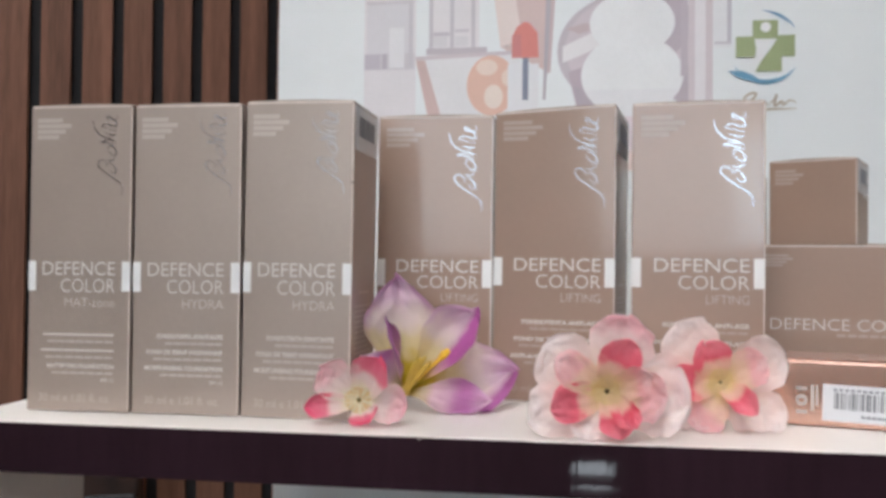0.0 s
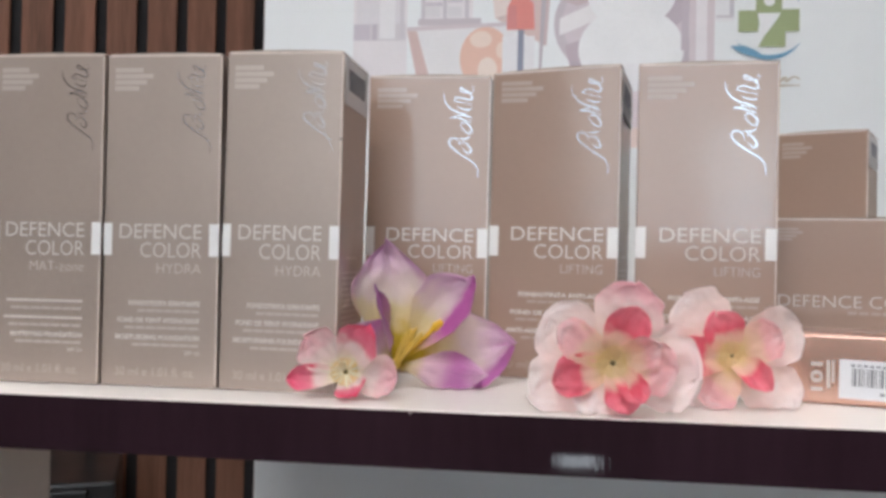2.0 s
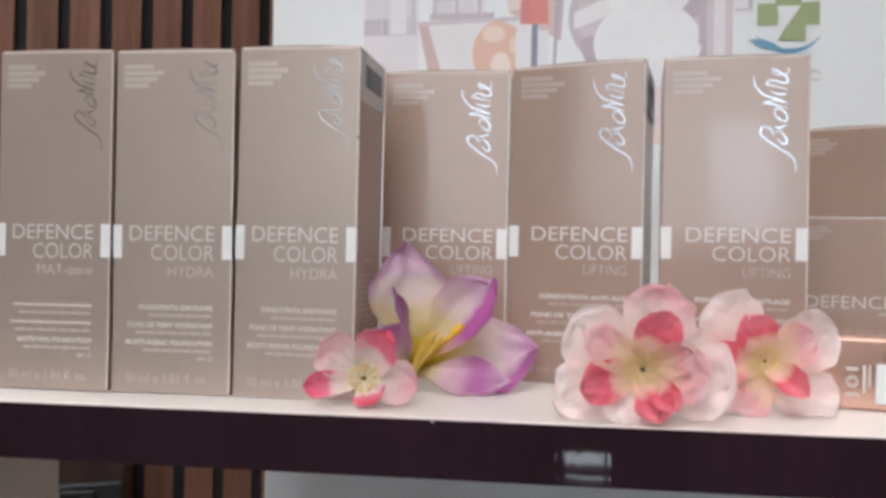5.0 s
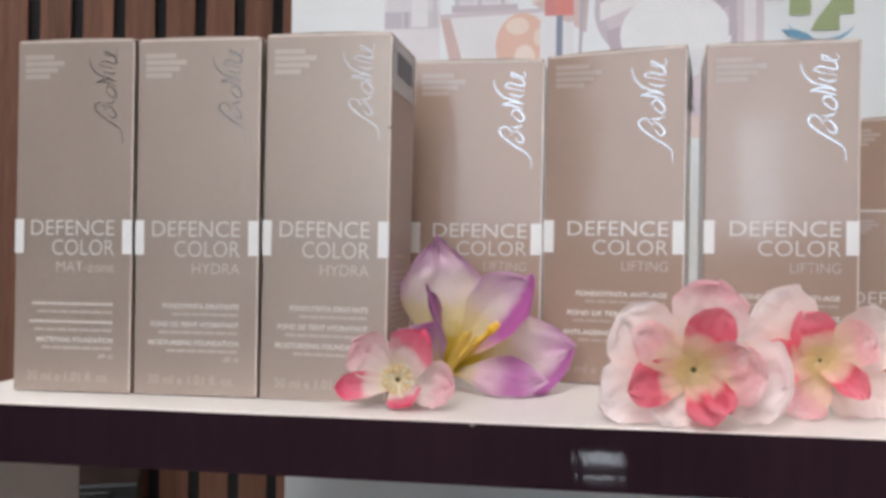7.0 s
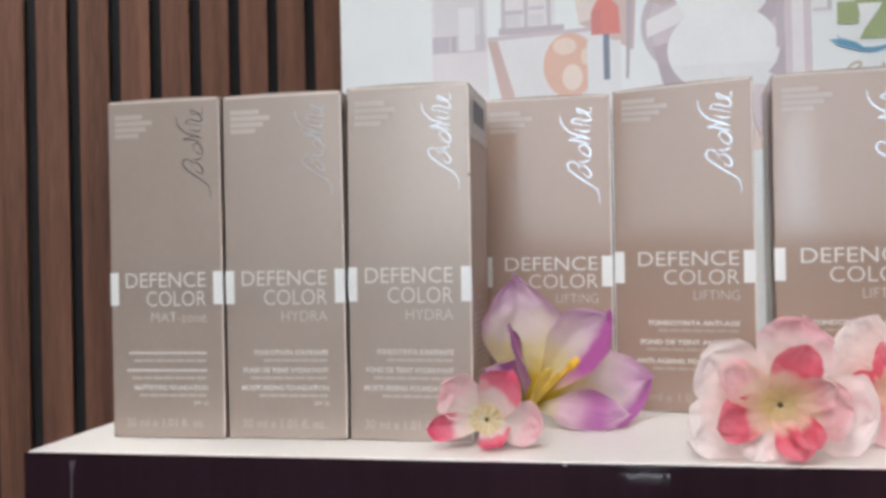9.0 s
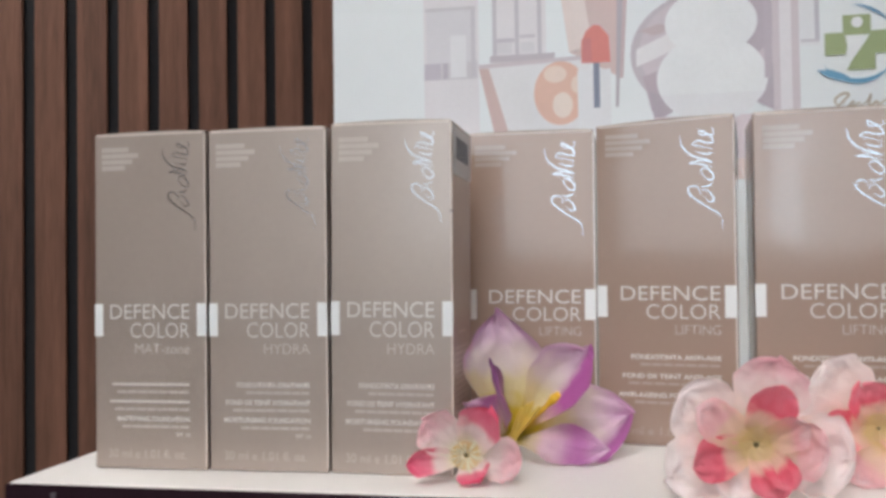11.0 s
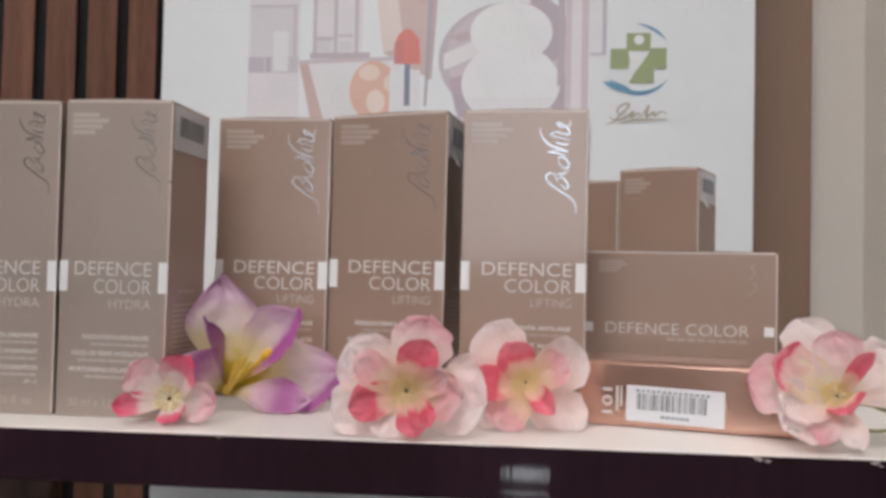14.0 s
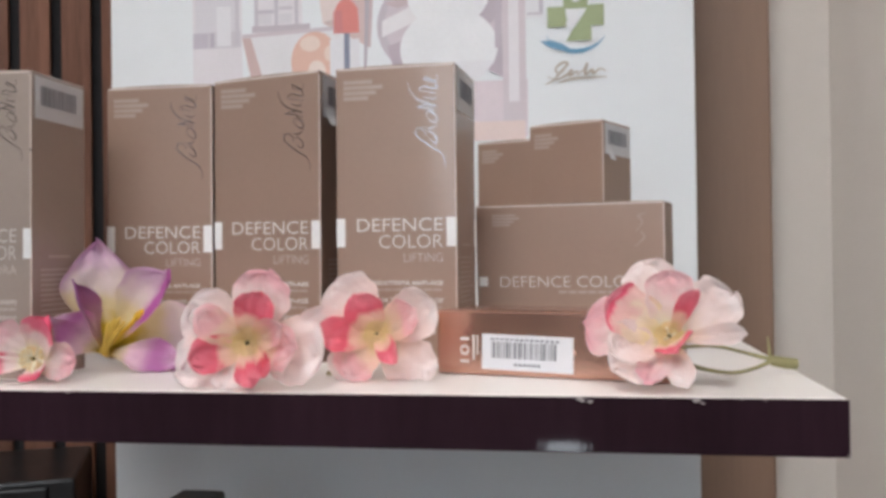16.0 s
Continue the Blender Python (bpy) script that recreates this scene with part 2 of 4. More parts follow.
P_PURPLE = petal_mat("purple_petal", [(0.0, (0.40, 0.28, 0.02)), (0.16, (0.66, 0.54, 0.36)), (0.34, (0.74, 0.52, 0.60)), (0.68, (0.54, 0.20, 0.46)), (1.0, (0.70, 0.46, 0.62))], ((0.80, 0.68, 0.72), 0.9, 1.25), 0.35, 0.28)
P_DUSK = petal_mat("dark_purple_petal", [(0.0, (0.50, 0.34, 0.08)), (0.3, (0.56, 0.34, 0.44)), (0.7, (0.42, 0.17, 0.38)), (1.0, (0.30, 0.10, 0.27))], None, 0.3, 0.3)


# ---- building helpers ----
def part(name, bm, material, parent, label="", m=None):
    me = bpy.data.meshes.new(name)
    bm.to_mesh(me)
    bm.free()
    me.materials.append(material)
    ob = new(name, me)
    if parent is not None:
        ob.parent = parent
    if m is not None:
        ob.matrix_basis = m
    if label:
        tagged(ob, label)
    if name in ("barcode", "print"):
        tagged(ob, kind="stuff")
    return ob


def slab(x0, x1, y0, y1, z0, z1, bevel=0.0, seg=2):
    bm = bmesh.new()
    bmesh.ops.create_cube(bm, size=1)
    for v in bm.verts:
        v.co = Vector((x0 if v.co.x < 0 else x1, y0 if v.co.y < 0 else y1, z0 if v.co.z < 0 else z1))
    if bevel:
        bmesh.ops.bevel(bm, geom=bm.edges[:], offset=bevel, segments=seg, profile=0.6, affect="EDGES")
    return bm


def merge(bms):
    me = bpy.data.meshes.new("tmp")
    out = bmesh.new()
    for b in bms:
        b.to_mesh(me)
        out.from_mesh(me)
        b.free()
    bpy.data.meshes.remove(me)
    return out


def prism(points, y0, y1):
    """An outline in x, z pushed from y0 (front) to y1."""
    bm = bmesh.new()
    f = [bm.verts.new((x, y0, z)) for x, z in points]
    b = [bm.verts.new((x, y1, z)) for x, z in points]
    n = len(points)
    bm.faces.new(f)
    bm.faces.new(b[::-1])
    for i in range(n):
        bm.faces.new((f[i], b[i], b[(i + 1) % n], f[(i + 1) % n]))
    bmesh.ops.recalc_face_normals(bm, faces=bm.faces[:])
    return bm


def smooth_line(pts, per=8):
    """A Catmull-Rom line through the points."""
    P = [Vector(p) for p in pts]
    P = [2 * P[0] - P[1], *P, 2 * P[-1] - P[-2]]
    out = []
    for i in range(1, len(P) - 2):
        for k in range(per):
            t = k / per
            a, b, c, d = P[i - 1], P[i], P[i + 1], P[i + 2]
            out.append(0.5 * (2 * b + (c - a) * t + (2 * a - 5 * b + 4 * c - d) * t * t + (3 * b - a - 3 * c + d) * t ** 3))
    return out + [P[-2]]


def tube(pts, radii, sides=8, per=6):
    line = smooth_line(pts, per)
    bm = bmesh.new()
    rings = []
    side = Vector((0.13, 0.31, 0.94)).normalized()
    for i, p in enumerate(line):
        d = (line[min(i + 1, len(line) - 1)] - line[max(i - 1, 0)]).normalized()
        a = d.cross(side)
        a = a.normalized() if a.length > 1e-6 else d.orthogonal().normalized()
        b = d.cross(a)
        s = i / (len(line) - 1) * (len(radii) - 1)
        k = min(int(s), len(radii) - 2)
        r = radii[k] + (radii[k + 1] - radii[k]) * (s - k)
        rings.append([bm.verts.new(p + r * (math.cos(2 * math.pi * j / sides) * a + math.sin(2 * math.pi * j / sides) * b)) for j in range(sides)])
    for u, v in zip(rings, rings[1:]):
        for j in range(sides):
            bm.faces.new((u[j], u[(j + 1) % sides], v[(j + 1) % sides], v[j]))
    bm.faces.new(rings[0][::-1])
    bm.faces.new(rings[-1])
    for f in bm.faces:
        f.smooth = True
    bmesh.ops.recalc_face_normals(bm, faces=bm.faces[:])
    return bm


def ribbon(pts, width, y, per=8, taper=True):
    """A flat pen stroke in x, z at depth y, thinner towards its ends."""
    line = smooth_line([(x, 0, z) for x, z in pts], per)
    bm = bmesh.new()
    n = len(line)
    left, right = [], []
    for i, p in enumerate(line):
        d = (line[min(i + 1, n - 1)] - line[max(i - 1, 0)]).normalized()
        w = width * 0.5 * ((0.35 + 0.65 * math.sin(math.pi * i / (n - 1))) if taper else 1)
        q = Vector((-d.z, 0, d.x)) * w
        left.append(bm.verts.new((p.x + q.x, y, p.z + q.z)))
        right.append(bm.verts.new((p.x - q.x, y, p.z - q.z)))
    for i in range(n - 1):
        bm.faces.new((left[i], right[i], right[i + 1], left[i + 1]))
    bmesh.ops.recalc_face_normals(bm, faces=bm.faces[:])
    if bm.faces[0].normal.y > 0:
        bmesh.ops.reverse_faces(bm, faces=bm.faces[:])
    return bm


def words(text, x0, x1, z0, z1, y, fit=True, turn=False, weight=0.0):
    """Lettering in the built-in font that fills the rectangle x0..x1, z0..z1 at depth y."""
    cu = bpy.data.curves.new("lettering", "FONT")
    cu.body, cu.extrude, cu.resolution_u, cu.offset = text, 0.0, 4, weight
    ob = bpy.data.objects.new("lettering", cu)
    scene.collection.objects.link(ob)
    me = bpy.data.meshes.new_from_object(ob.evaluated_get(bpy.context.evaluated_depsgraph_get()))
    bpy.data.objects.remove(ob)
    bpy.data.curves.remove(cu)
    bm = bmesh.new()
    bm.from_mesh(me)
    bpy.data.meshes.remove(me)
    if turn:
        for v in bm.verts:
            v.co = Vector((-v.co.y, v.co.x, 0))
    ax, bx = min(v.co.x for v in bm.verts), max(v.co.x for v in bm.verts)
    ay, by = min(v.co.y for v in bm.verts), max(v.co.y for v in bm.verts)
    for v in bm.verts:
        v.co = Vector((x0 + (v.co.x - ax) / (bx - ax) * (x1 - x0), y, z0 + (v.co.y - ay) / (by - ay) * (z1 - z0)))
    return bm


def bar(x0, x1, z0, z1, y):
    return slab(x0, x1, y, y + 0.0001, z0, z1)


def barcode(w, h, seed):
    """A row of upright bars, 0..w by 0..h, in the plane y = 0."""
    rnd = random.Random(seed)
    x, out = 0.0, []
    while x < w - 0.0006:
        t = rnd.choice((0.0003, 0.0003, 0.0006, 0.0008))
        out.append(slab(x, min(x + t, w), -0.00008, 0, 0, h))
        x += t + rnd.choice((0.0003, 0.0004, 0.0007))
    return merge(out)


def price_sticker(parent, m, w, h, seed, ink, digits=True):
    """A paper sticker with a bar code, under its carton; m carries its lower left corner, facing -y."""
    s = part("sticker", slab(0, w, -0.00015, 0.0001, 0, h, 0.00004, 1), STICKER, parent, "white paper price sticker", m)
    part("barcode", barcode(w * 0.74, h * 0.46, seed), ink, s, "black printed bar code", pose(w * 0.11, -0.0002, h * 0.33))
    if digits:
        rnd = random.Random(seed + 5)
        part("print", merge([bar(w * (0.10 + 0.055 * i), w * (0.10 + 0.055 * i + 0.035), h * (0.84 - 0.02 * rnd.random()), h * 0.895, -0.0003) for i in range(14)]), GREYBARS, s)
        part("print", merge([bar(w * (0.36 + 0.05 * i), w * (0.36 + 0.05 * i + 0.04), h * 0.13, h * 0.2, -0.0003) for i in range(6)]), GREYBARS, s)
    if seed in (12, 14):
        bm = bmesh.new()
        g = [[bm.verts.new((w * (0.02 + 0.10 * j), -0.0003 - 0.0030 * (i / 6) ** 1.6, h * (0.30 - 0.5 * i / 6))) for j in range(3)] for i in range(7)]
        for i in range(6):
            for j in range(2):
                bm.faces.new((g[i][j], g[i][j + 1], g[i + 1][j + 1], g[i + 1][j])).smooth = True
        part("peeled_corner", bm, STICKER, s, "curled loose corner of the sticker")
    return s


# ---- cartons ----
def carton_shell(parent, w, d, h, material, wear=1.0, soft_edge=0.0005, slope=0.0):
    """Folded board box, 0..w, 0..d, 0..h: body, tucked lid with a lifted lip, rubbed upright edge, top rim with a
    painted highlight; slope lifts the top's right end.
    """
    def tip(b):
        for v in b.verts:
            if v.co.z > 0.9 * h:
                v.co.z += slope * (v.co.x / w - 0.8)
        return b

    bm = slab(0, w, 0, d, 0, h - 0.0006, soft_edge, 3)
    part("carton_body", tip(bm), material, parent)
    lid = bmesh.new()
    nx, ny = 10, 8
    k = soft_edge * 1.1
    g = [[lid.verts.new((k + (w - 2 * k) * i / nx, k + (d - 2 * k) * j / ny,
                         h - 0.0004 + 0.0006 * math.sin(math.pi * i / nx) * (1 - j / ny) ** 2 * wear)) for j in range(ny + 1)] for i in range(nx + 1)]
    for i in range(nx):
        for j in range(ny):
            lid.faces.new((g[i][j], g[i + 1][j], g[i + 1][j + 1], g[i][j + 1]))
    r = bmesh.ops.extrude_face_region(lid, geom=lid.faces[:])
    for v in r["geom"]:
        if isinstance(v, bmesh.types.BMVert):
            v.co.z -= 0.0004
    bmesh.ops.recalc_face_normals(lid, faces=lid.faces[:])
    part("lid_flap", tip(lid), material, parent)
    e = 0.00022
    if soft_edge > 0.001:
        return
    # upright strip is rubbed board; top strip is an edge highlight put into colour
    part("pale_edge", merge([slab(w - 2 * e, w + e * 0.5, -e * 0.5, 1.5 * e, h * 0.01, h * 0.985), tip(slab(0.001, w - 0.001, -e * 0.4, e, h - 0.0014, h - 0.0006))]),
         RUBBED_GLINT, parent, "pale rubbed upright edge and painted highlight along the top")


def pen_logo(w, h):
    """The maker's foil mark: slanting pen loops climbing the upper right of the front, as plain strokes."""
    u = w / 45
    strokes = [
        [(41.0, 82.0), (40.9, 85.5), (39.5, 88.2), (35.9, 90.9), (32.0, 94.2), (30.4, 96.3), (30.6, 98.3), (32.3, 98.8), (33.8, 97.4), (34.2, 95.4)],
        [(34.4, 96.8), (36.2, 97.0), (38.0, 94.6), (38.2, 92.8), (36.8, 92.6), (35.4, 94.4)],
        [(34.2, 98.8), (36.0, 98.5), (38.2, 99.6)],
        [(34.4, 103.8), (36.2, 101.4), (38.0, 101.0), (38.2, 103.0), (36.4, 105.4), (34.6, 105.2), (34.4, 103.4)],
        [(38.2, 105.8), (34.0, 107.2), (30.6, 107.6)],
        [(30.6, 107.6), (34.6, 108.6), (38.2, 107.6)],
        [(38.2, 107.6), (35.4, 109.2), (32.6, 110.0), (30.4, 111.5), (28.4, 114.5), (27.9, 117.9)],
        [(33.0, 112.0), (36.4, 110.8), (38.2, 111.4)],
        [(38.3, 112.8), (35.0, 113.8), (31.8, 114.8), (33.6, 116.2), (36.6, 115.2), (38.3, 115.4), (37.6, 117.6), (35.2, 119.6), (33.9, 120.2), (34.6, 118.4), (38.4, 118.6), (38.2, 121.0)],
    ]
    return merge([ribbon([(x * u, h - (126 - z) * 0.859 * u) for x, z in pts], 0.34 * u, -0.00025) for pts in strokes])


def foundation_box(name, label, m, w, d, h, material, kind, lines, sticker=0, spec=(38.4, 31.4, 6.4), group="upright foundation cartons", marked=True, slope=0.0):
    """A tall foundation carton. m carries its front lower left corner; the front looks along -y."""
    top = tagged(new(name), label, "cosmetic box", group)
    top.matrix_basis = m
    carton_shell(top, w, d, h, material, slope=slope)
    y = -0.0002
    mm = h / 126
    dim, soft = (PRINT_B, PRINT) if material is BROWN else (PRINT, FAINT)
    for x0, x1 in ((-0.0001, 0.0032 * w / 0.045), (w - 0.0036 * w / 0.045, w + 0.0002)):
        part("tab_mark", bar(x0, x1, 49.2 * mm, 61.4 * mm, y), TABINK, top, "white printed tab")
    u = w / 45
    L = lambda a, b, c, e: (a * u, b * u, c * mm, e * mm)
    right, z, step = spec
    part("lettering", words("DEFENCE", *L(right - 32.2, right, 55.7, 61.2), y, weight=-0.004), INK, top, "pale block lettering")
    part("lettering", words("COLOR", *L(right - 23.8, right, 48.7, 54.2), y, weight=-0.012), INK, top, "pale thin block lettering")
    part("lettering", words(kind, *L(right - {"HYDRA": 17.2, "LIFTING": 14.4, "MAT-zone": 22.0}[kind], right, 42.8, 46.4), y, weight=-0.014), soft, top, "faint thin lettering")
    for text, a, under in lines:
        if text:
            part("lettering", words(text, *L(a, right, z - 1.0, z + 0.9), y, weight=0.025), INK, top)
        else:
            part("print", merge([bar(u * (under - 2 + i * (right - under + 2) / 13), u * (under - 2 + (i + 0.93) * (right - under + 2) / 13), (z - 0.55) * mm, (z + 0.45) * mm, y) for i in range(13)]), FAINT, top, "blurred bold print")
        part("print", merge([bar(u * (under + i * (right - under) / 7), u * (under + (i + 0.88) * (right - under) / 7), (z - 3.4) * mm, (z - 2.4) * mm, y) for i in range(7)]), dim, top, "faint small print")
        z -= step
    part("lettering", words("SPF 15", *L(right - 5.6, right, 12.2, 13.7), y), INK, top)
    part("lettering", words("30 ml e 1.01 fl. oz.", *L(5.5, 37.0, 4.0, 7.2), y, weight=-0.004), dim, top)
    part("print", merge([bar(u * 3.0, u * (3.0 + n), (118.6 - 2.3 * i) * mm, (120.3 - 2.3 * i) * mm, y) for i, n in enumerate((11, 15, 12.5, 9.5))]), dim, top, "faint small print")
    if marked:
        part("foil_mark", pen_logo(w, h), FOIL, top, "silver foil pen-stroke mark")
    # right side: small print and, on some, a price sticker
    side = pose(w + 0.0002, 0, 0, 0, 0, 90)
    part("print", merge([bar(d * 0.16, d * (0.78 - 0.06 * (i % 3)), (44 - 2.1 * i) * mm, (44.8 - 2.1 * i) * mm, 0.0) for i in range(14)] + [bar(d * 0.3, d * 0.7, 49.4 * mm, 50.4 * mm, 0)]), dim, top, "rows of small print", side)
    if material is BROWN:
        part("tab_mark", bar(d - 0.0032, d + 0.0001, 49.2 * mm, 61.4 * mm, 0.0), TABINK, top, "white printed tab", side)
    if sticker == 11:
        part("nick", slab(w - 0.0008, w + 0.0003, -0.0003, 0.0009, h * 0.735, h * 0.745, 0.0002, 1), SHADE_EDGE, top, "small dark nick in the edge")
    if sticker:
        price_sticker(top, side @ pose(d * 0.06, -0.0001, h - 19.5 * mm), d * 0.9, 17.5 * mm, sticker, GREYBARS, False)
    return top


HYDRA_LINES = [("FONDOTINTA IDRATANTE", 10.5, 14), ("FOND DE TEINT HYDRATANT", 6.2, 9), ("MOISTURISING FOUNDATION", 5.4, 12)]
MAT_LINES = [("", 0, 9), ("", 0, 8), ("MATTIFYING FOUNDATION", 9.0, 11)]
LIFT_SPEC = (40.0, 34.0, 7.3)
LIFT_LINES = [("FONDOTINTA ANTI-AGE", 11.0, 14), ("FOND DE TEINT ANTI-AGE", 8.2, 10), ("ANTI-AGEING FOUNDATION", 6.6, 12)]

# ---- the room ----
def wall_line(name, x0, y0, x1, y1, h, thick, material, label):
    """A wall from (x0, y0) to (x1, y1); its thickness lies to the left of that way."""
    ln = math.hypot(x1 - x0, y1 - y0)
    ob = part(name, slab(0, ln, 0, thick, 0, h), material, None, "", pose(x0, y0, 0, 0, 0, math.degrees(math.atan2(y1 - y0, x1 - x0))))
    return tagged(ob, label, "wall", kind="structure")


ROOM_H = 2.8
tagged(part("floor", slab(-2.4, 2.2, -2.9, 3.0, -0.1, 0), FLOORM, None), "dark brown shop floor", "floor", kind="structure")
tagged(part("ceiling", slab(-2.4, 2.2, -2.9, 3.0, ROOM_H, ROOM_H + 0.1), CEILING, None), "plain white shop ceiling", "ceiling", kind="structure")
wall_line("wall_left", -2.04, -2.5, -2.04, 1.4, ROOM_H, 0.1, DARKWALL, "dark panelled shop wall")
wall_line("wall_nook", 0.10, 0.80, 0.345, 0.80, ROOM_H, 0.06, PLASTER, "cream plaster wall behind the brown board")
wall_line("wall_right", 0.345, 0.80, 0.60, 0.40, ROOM_H, 0.1, PLASTER, "cream plaster side wall, softly shaded")
wall_line("wall_side", 0.60, 0.40, 1.75, -2.5, ROOM_H, 0.1, DARKWALL, "dark panelled side wall of the shop")
wall_line("wall_return", 0.10, 2.6, 0.10, 0.86, ROOM_H, 0.06, PLASTER, "plain cream return wall")
# front wall with the shop window and a low slot added for the edging's reflection
WX0, WX1, WZ0, WZ1 = -0.95, 0.62, 1.30, 2.35
LX0, LX1 = 0.0, 0.14
front = tagged(new("wall_front"), "dark shop front wall with a wide window", "wall", kind="structure")
for a, b, c, e in ((-2.14, WX0, 0, ROOM_H), (WX1, 1.9, 0, ROOM_H), (WX0, WX1, WZ1, ROOM_H), (WX0, LX0, 0, WZ0), (LX1, WX1, 0, WZ0), (LX0, LX1, 0, 0.475), (LX0, LX1, 0.508, 0.526), (LX0, LX1, 0.59, WZ0)):
    part("wall_piece", slab(a, b, -2.6, -2.5, c, e), DARKWALL, front)
win = tagged(new("window_1"), "aluminium shop window letting in daylight", "window", kind="structure")
for a, b, c, e in ((WX0, WX1, WZ0, WZ0 + 0.04), (WX0, WX1, WZ1 - 0.04, WZ1), (WX0, WX0 + 0.04, WZ0 + 0.04, WZ1 - 0.04), (WX1 - 0.04, WX1, WZ0 + 0.04, WZ1 - 0.04)):
    part("window_frame", slab(a, b, -2.57, -2.53, c, e, 0.004, 1), CEILING, win)
# added glow behind the slot, only there to mirror in the plum edging
tagged(part("edging_glow", slab(-0.5, 0.6, -2.95, -2.9, 0.2, 0.9), glow("edging_spot_glow", (0.82, 0.92, 1.0), 6.5), None), "added glowing slab, unseen, mirrored as a spot in the shelf edging", "backdrop", kind="structure")
tagged(part("backdrop", slab(-2.1, 1.9, -2.95, -2.9, 0.95, 2.6), glow("daylight_street", (0.80, 0.90, 1.0), 5.5), None), "bright daylight street outside", "backdrop", kind="structure")
# extra bright strip added to put a bluish reflected streak on the lifting carton
tagged(part("streak_glow", slab(0.09, 0.27, -2.897, -2.89, 1.26, 1.80), glow("carton_streak_glow", (0.72, 0.87, 1.0), 12.0), None), "added brighter strip, unseen, mirrored as a bluish streak on a carton", "backdrop", kind="structure")


def ceiling_light(x, y):
    top = tagged(new("ceiling_light"), "square white ceiling light panel, lit", "ceiling light", "ceiling light panels")
    top.matrix_basis = pose(x, y, ROOM_H)
    part("light_frame", merge([slab(-0.31, 0.31, -0.31, -0.295, -0.02, 0), slab(-0.31, 0.31, 0.295, 0.31, -0.02, 0), slab(-0.31, -0.295, -0.295, 0.295, -0.02, 0), slab(0.295, 0.31, -0.295, 0.295, -0.02, 0)]), CEILING, top)
    part("diffuser", slab(-0.294, 0.294, -0.294, 0.294, -0.012, -0.004), LIGHTPANEL, top, "glowing white diffuser")


LIGHTPANEL = glow("light_panel", (0.992, 0.96, 0.948), 15.6)
for lx, ly in ((-0.14, -0.50), (-0.02, -1.40), (-0.80, -1.5), (-1.25, 0.75)):
    ceiling_light(lx, ly)

# slatted wall, running obliquely behind everything
slats = tagged(new("wall_slats"), "walnut slatted wall panel on black felt", "wall panel", kind="structure")
slats.matrix_basis = pose(-0.23, 2.05, 0, 0, 0, 25)
PITCH, PHASE = 0.0792, -0.471
part("felt_backing", slab(-2.05, 0.9, 0.012, 0.04, 0, ROOM_H), FELT, slats, "black felt backing")
slat_mesh = None
for k in range(-19, 17):
    x = PHASE + PITCH * (k + 0.5)
    if slat_mesh is None:
        o = part("slat", slab(-0.0288, 0.0288, -0.004, 0.0115, 0.0, ROOM_H, 0.002, 1), SLAT, slats)
        slat_mesh = o.data
    else:
        o = new("slat", slat_mesh)
        o.parent = slats
    o.matrix_basis = pose(x, 0, 0)
cab = tagged(new("low_cabinet"), "black low cabinet with a dark front by the slatted wall", "cabinet")
cab.matrix_basis = pose(-0.752, 1.457, 0, 0, 0, 25)
part("cabinet_body", slab(-0.22, 0, 0, 0.29, 0, 0.863, 0.006), BLACK, cab)
part("cabinet_front", slab(-0.215, -0.044, -0.012, 0, 0.06, 0.853, 0.004), BLACK, cab, "dark front panel")

# brown board behind the poster
tagged(part("brown_board", slab(-0.10, 0.2895, 0.762, 0.798, 0, 2.3, 0.002), WALNUT, None), "tall plain brown wooden board against the wall", "board")

# ---- poster stand ----
PY = 0.657
poster = tagged(new("poster_board"), "tall white advertising board with pale printed cosmetics", "poster")
poster.matrix_basis = pose(0, PY, 0)
part("board", slab(-0.2285, 0.2165, 0, 0.006, 0.0, 2.0, 0.0008, 1), POSTER, poster)
INKS = {}


def ink(r, g, b):
    key = (r, g, b)
    if key not in INKS:
        INKS[key] = mat("poster_ink", key, 0.42, 0, 0.05, 25)
    return INKS[key]


layer = [0]


def printed(points, color, name="print", label=""):
    """A flat printed patch on the poster, outline in x, z."""
    layer[0] += 1
    y = -0.0003 - 0.000012 * layer[0]
    bm = bmesh.new()
    bm.faces.new([bm.verts.new((x, y, z)) for x, z in points])
    bmesh.ops.recalc_face_normals(bm, faces=bm.faces[:])
    if bm.faces[0].normal.y > 0:
        bmesh.ops.reverse_faces(bm, faces=bm.faces[:])
    return part(name, bm, ink(*color), poster, label)


def rect(x0, z0, x1, z1):
    return [(x0, z0), (x1, z0), (x1, z1), (x0, z1)]


def oval(cx, cz, rx, rz, a0=0, a1=360, n=40):
    return [(cx + rx * math.cos(radians(a0 + (a1 - a0) * i / n)), cz + rz * math.sin(radians(a0 + (a1 - a0) * i / n))) for i in range(n if a1 - a0 == 360 else n + 1)]


HAZE, MAUVE, ROSY, SKIN = (0.64, 0.62, 0.65), (0.56, 0.49, 0.52), (0.56, 0.41, 0.39), (0.69, 0.44, 0.35)
PALE, WHITE = (0.70, 0.67, 0.69), (0.76, 0.77, 0.78)
# two clear-capped bottles
printed(rect(-0.160, 1.345, -0.120, 1.62), PALE)
printed(rect(-0.158, 1.418, -0.122, 1.460), HAZE)
printed(rect(-0.160, 1.410, -0.121, 1.4225), (0.58, 0.55, 0.58))
printed(rect(-0.1595, 1.4105, -0.1475, 1.4220), (0.50, 0.46, 0.52))
printed(rect(-0.1460, 1.4105, -0.1425, 1.4220), (0.46, 0.42, 0.48))
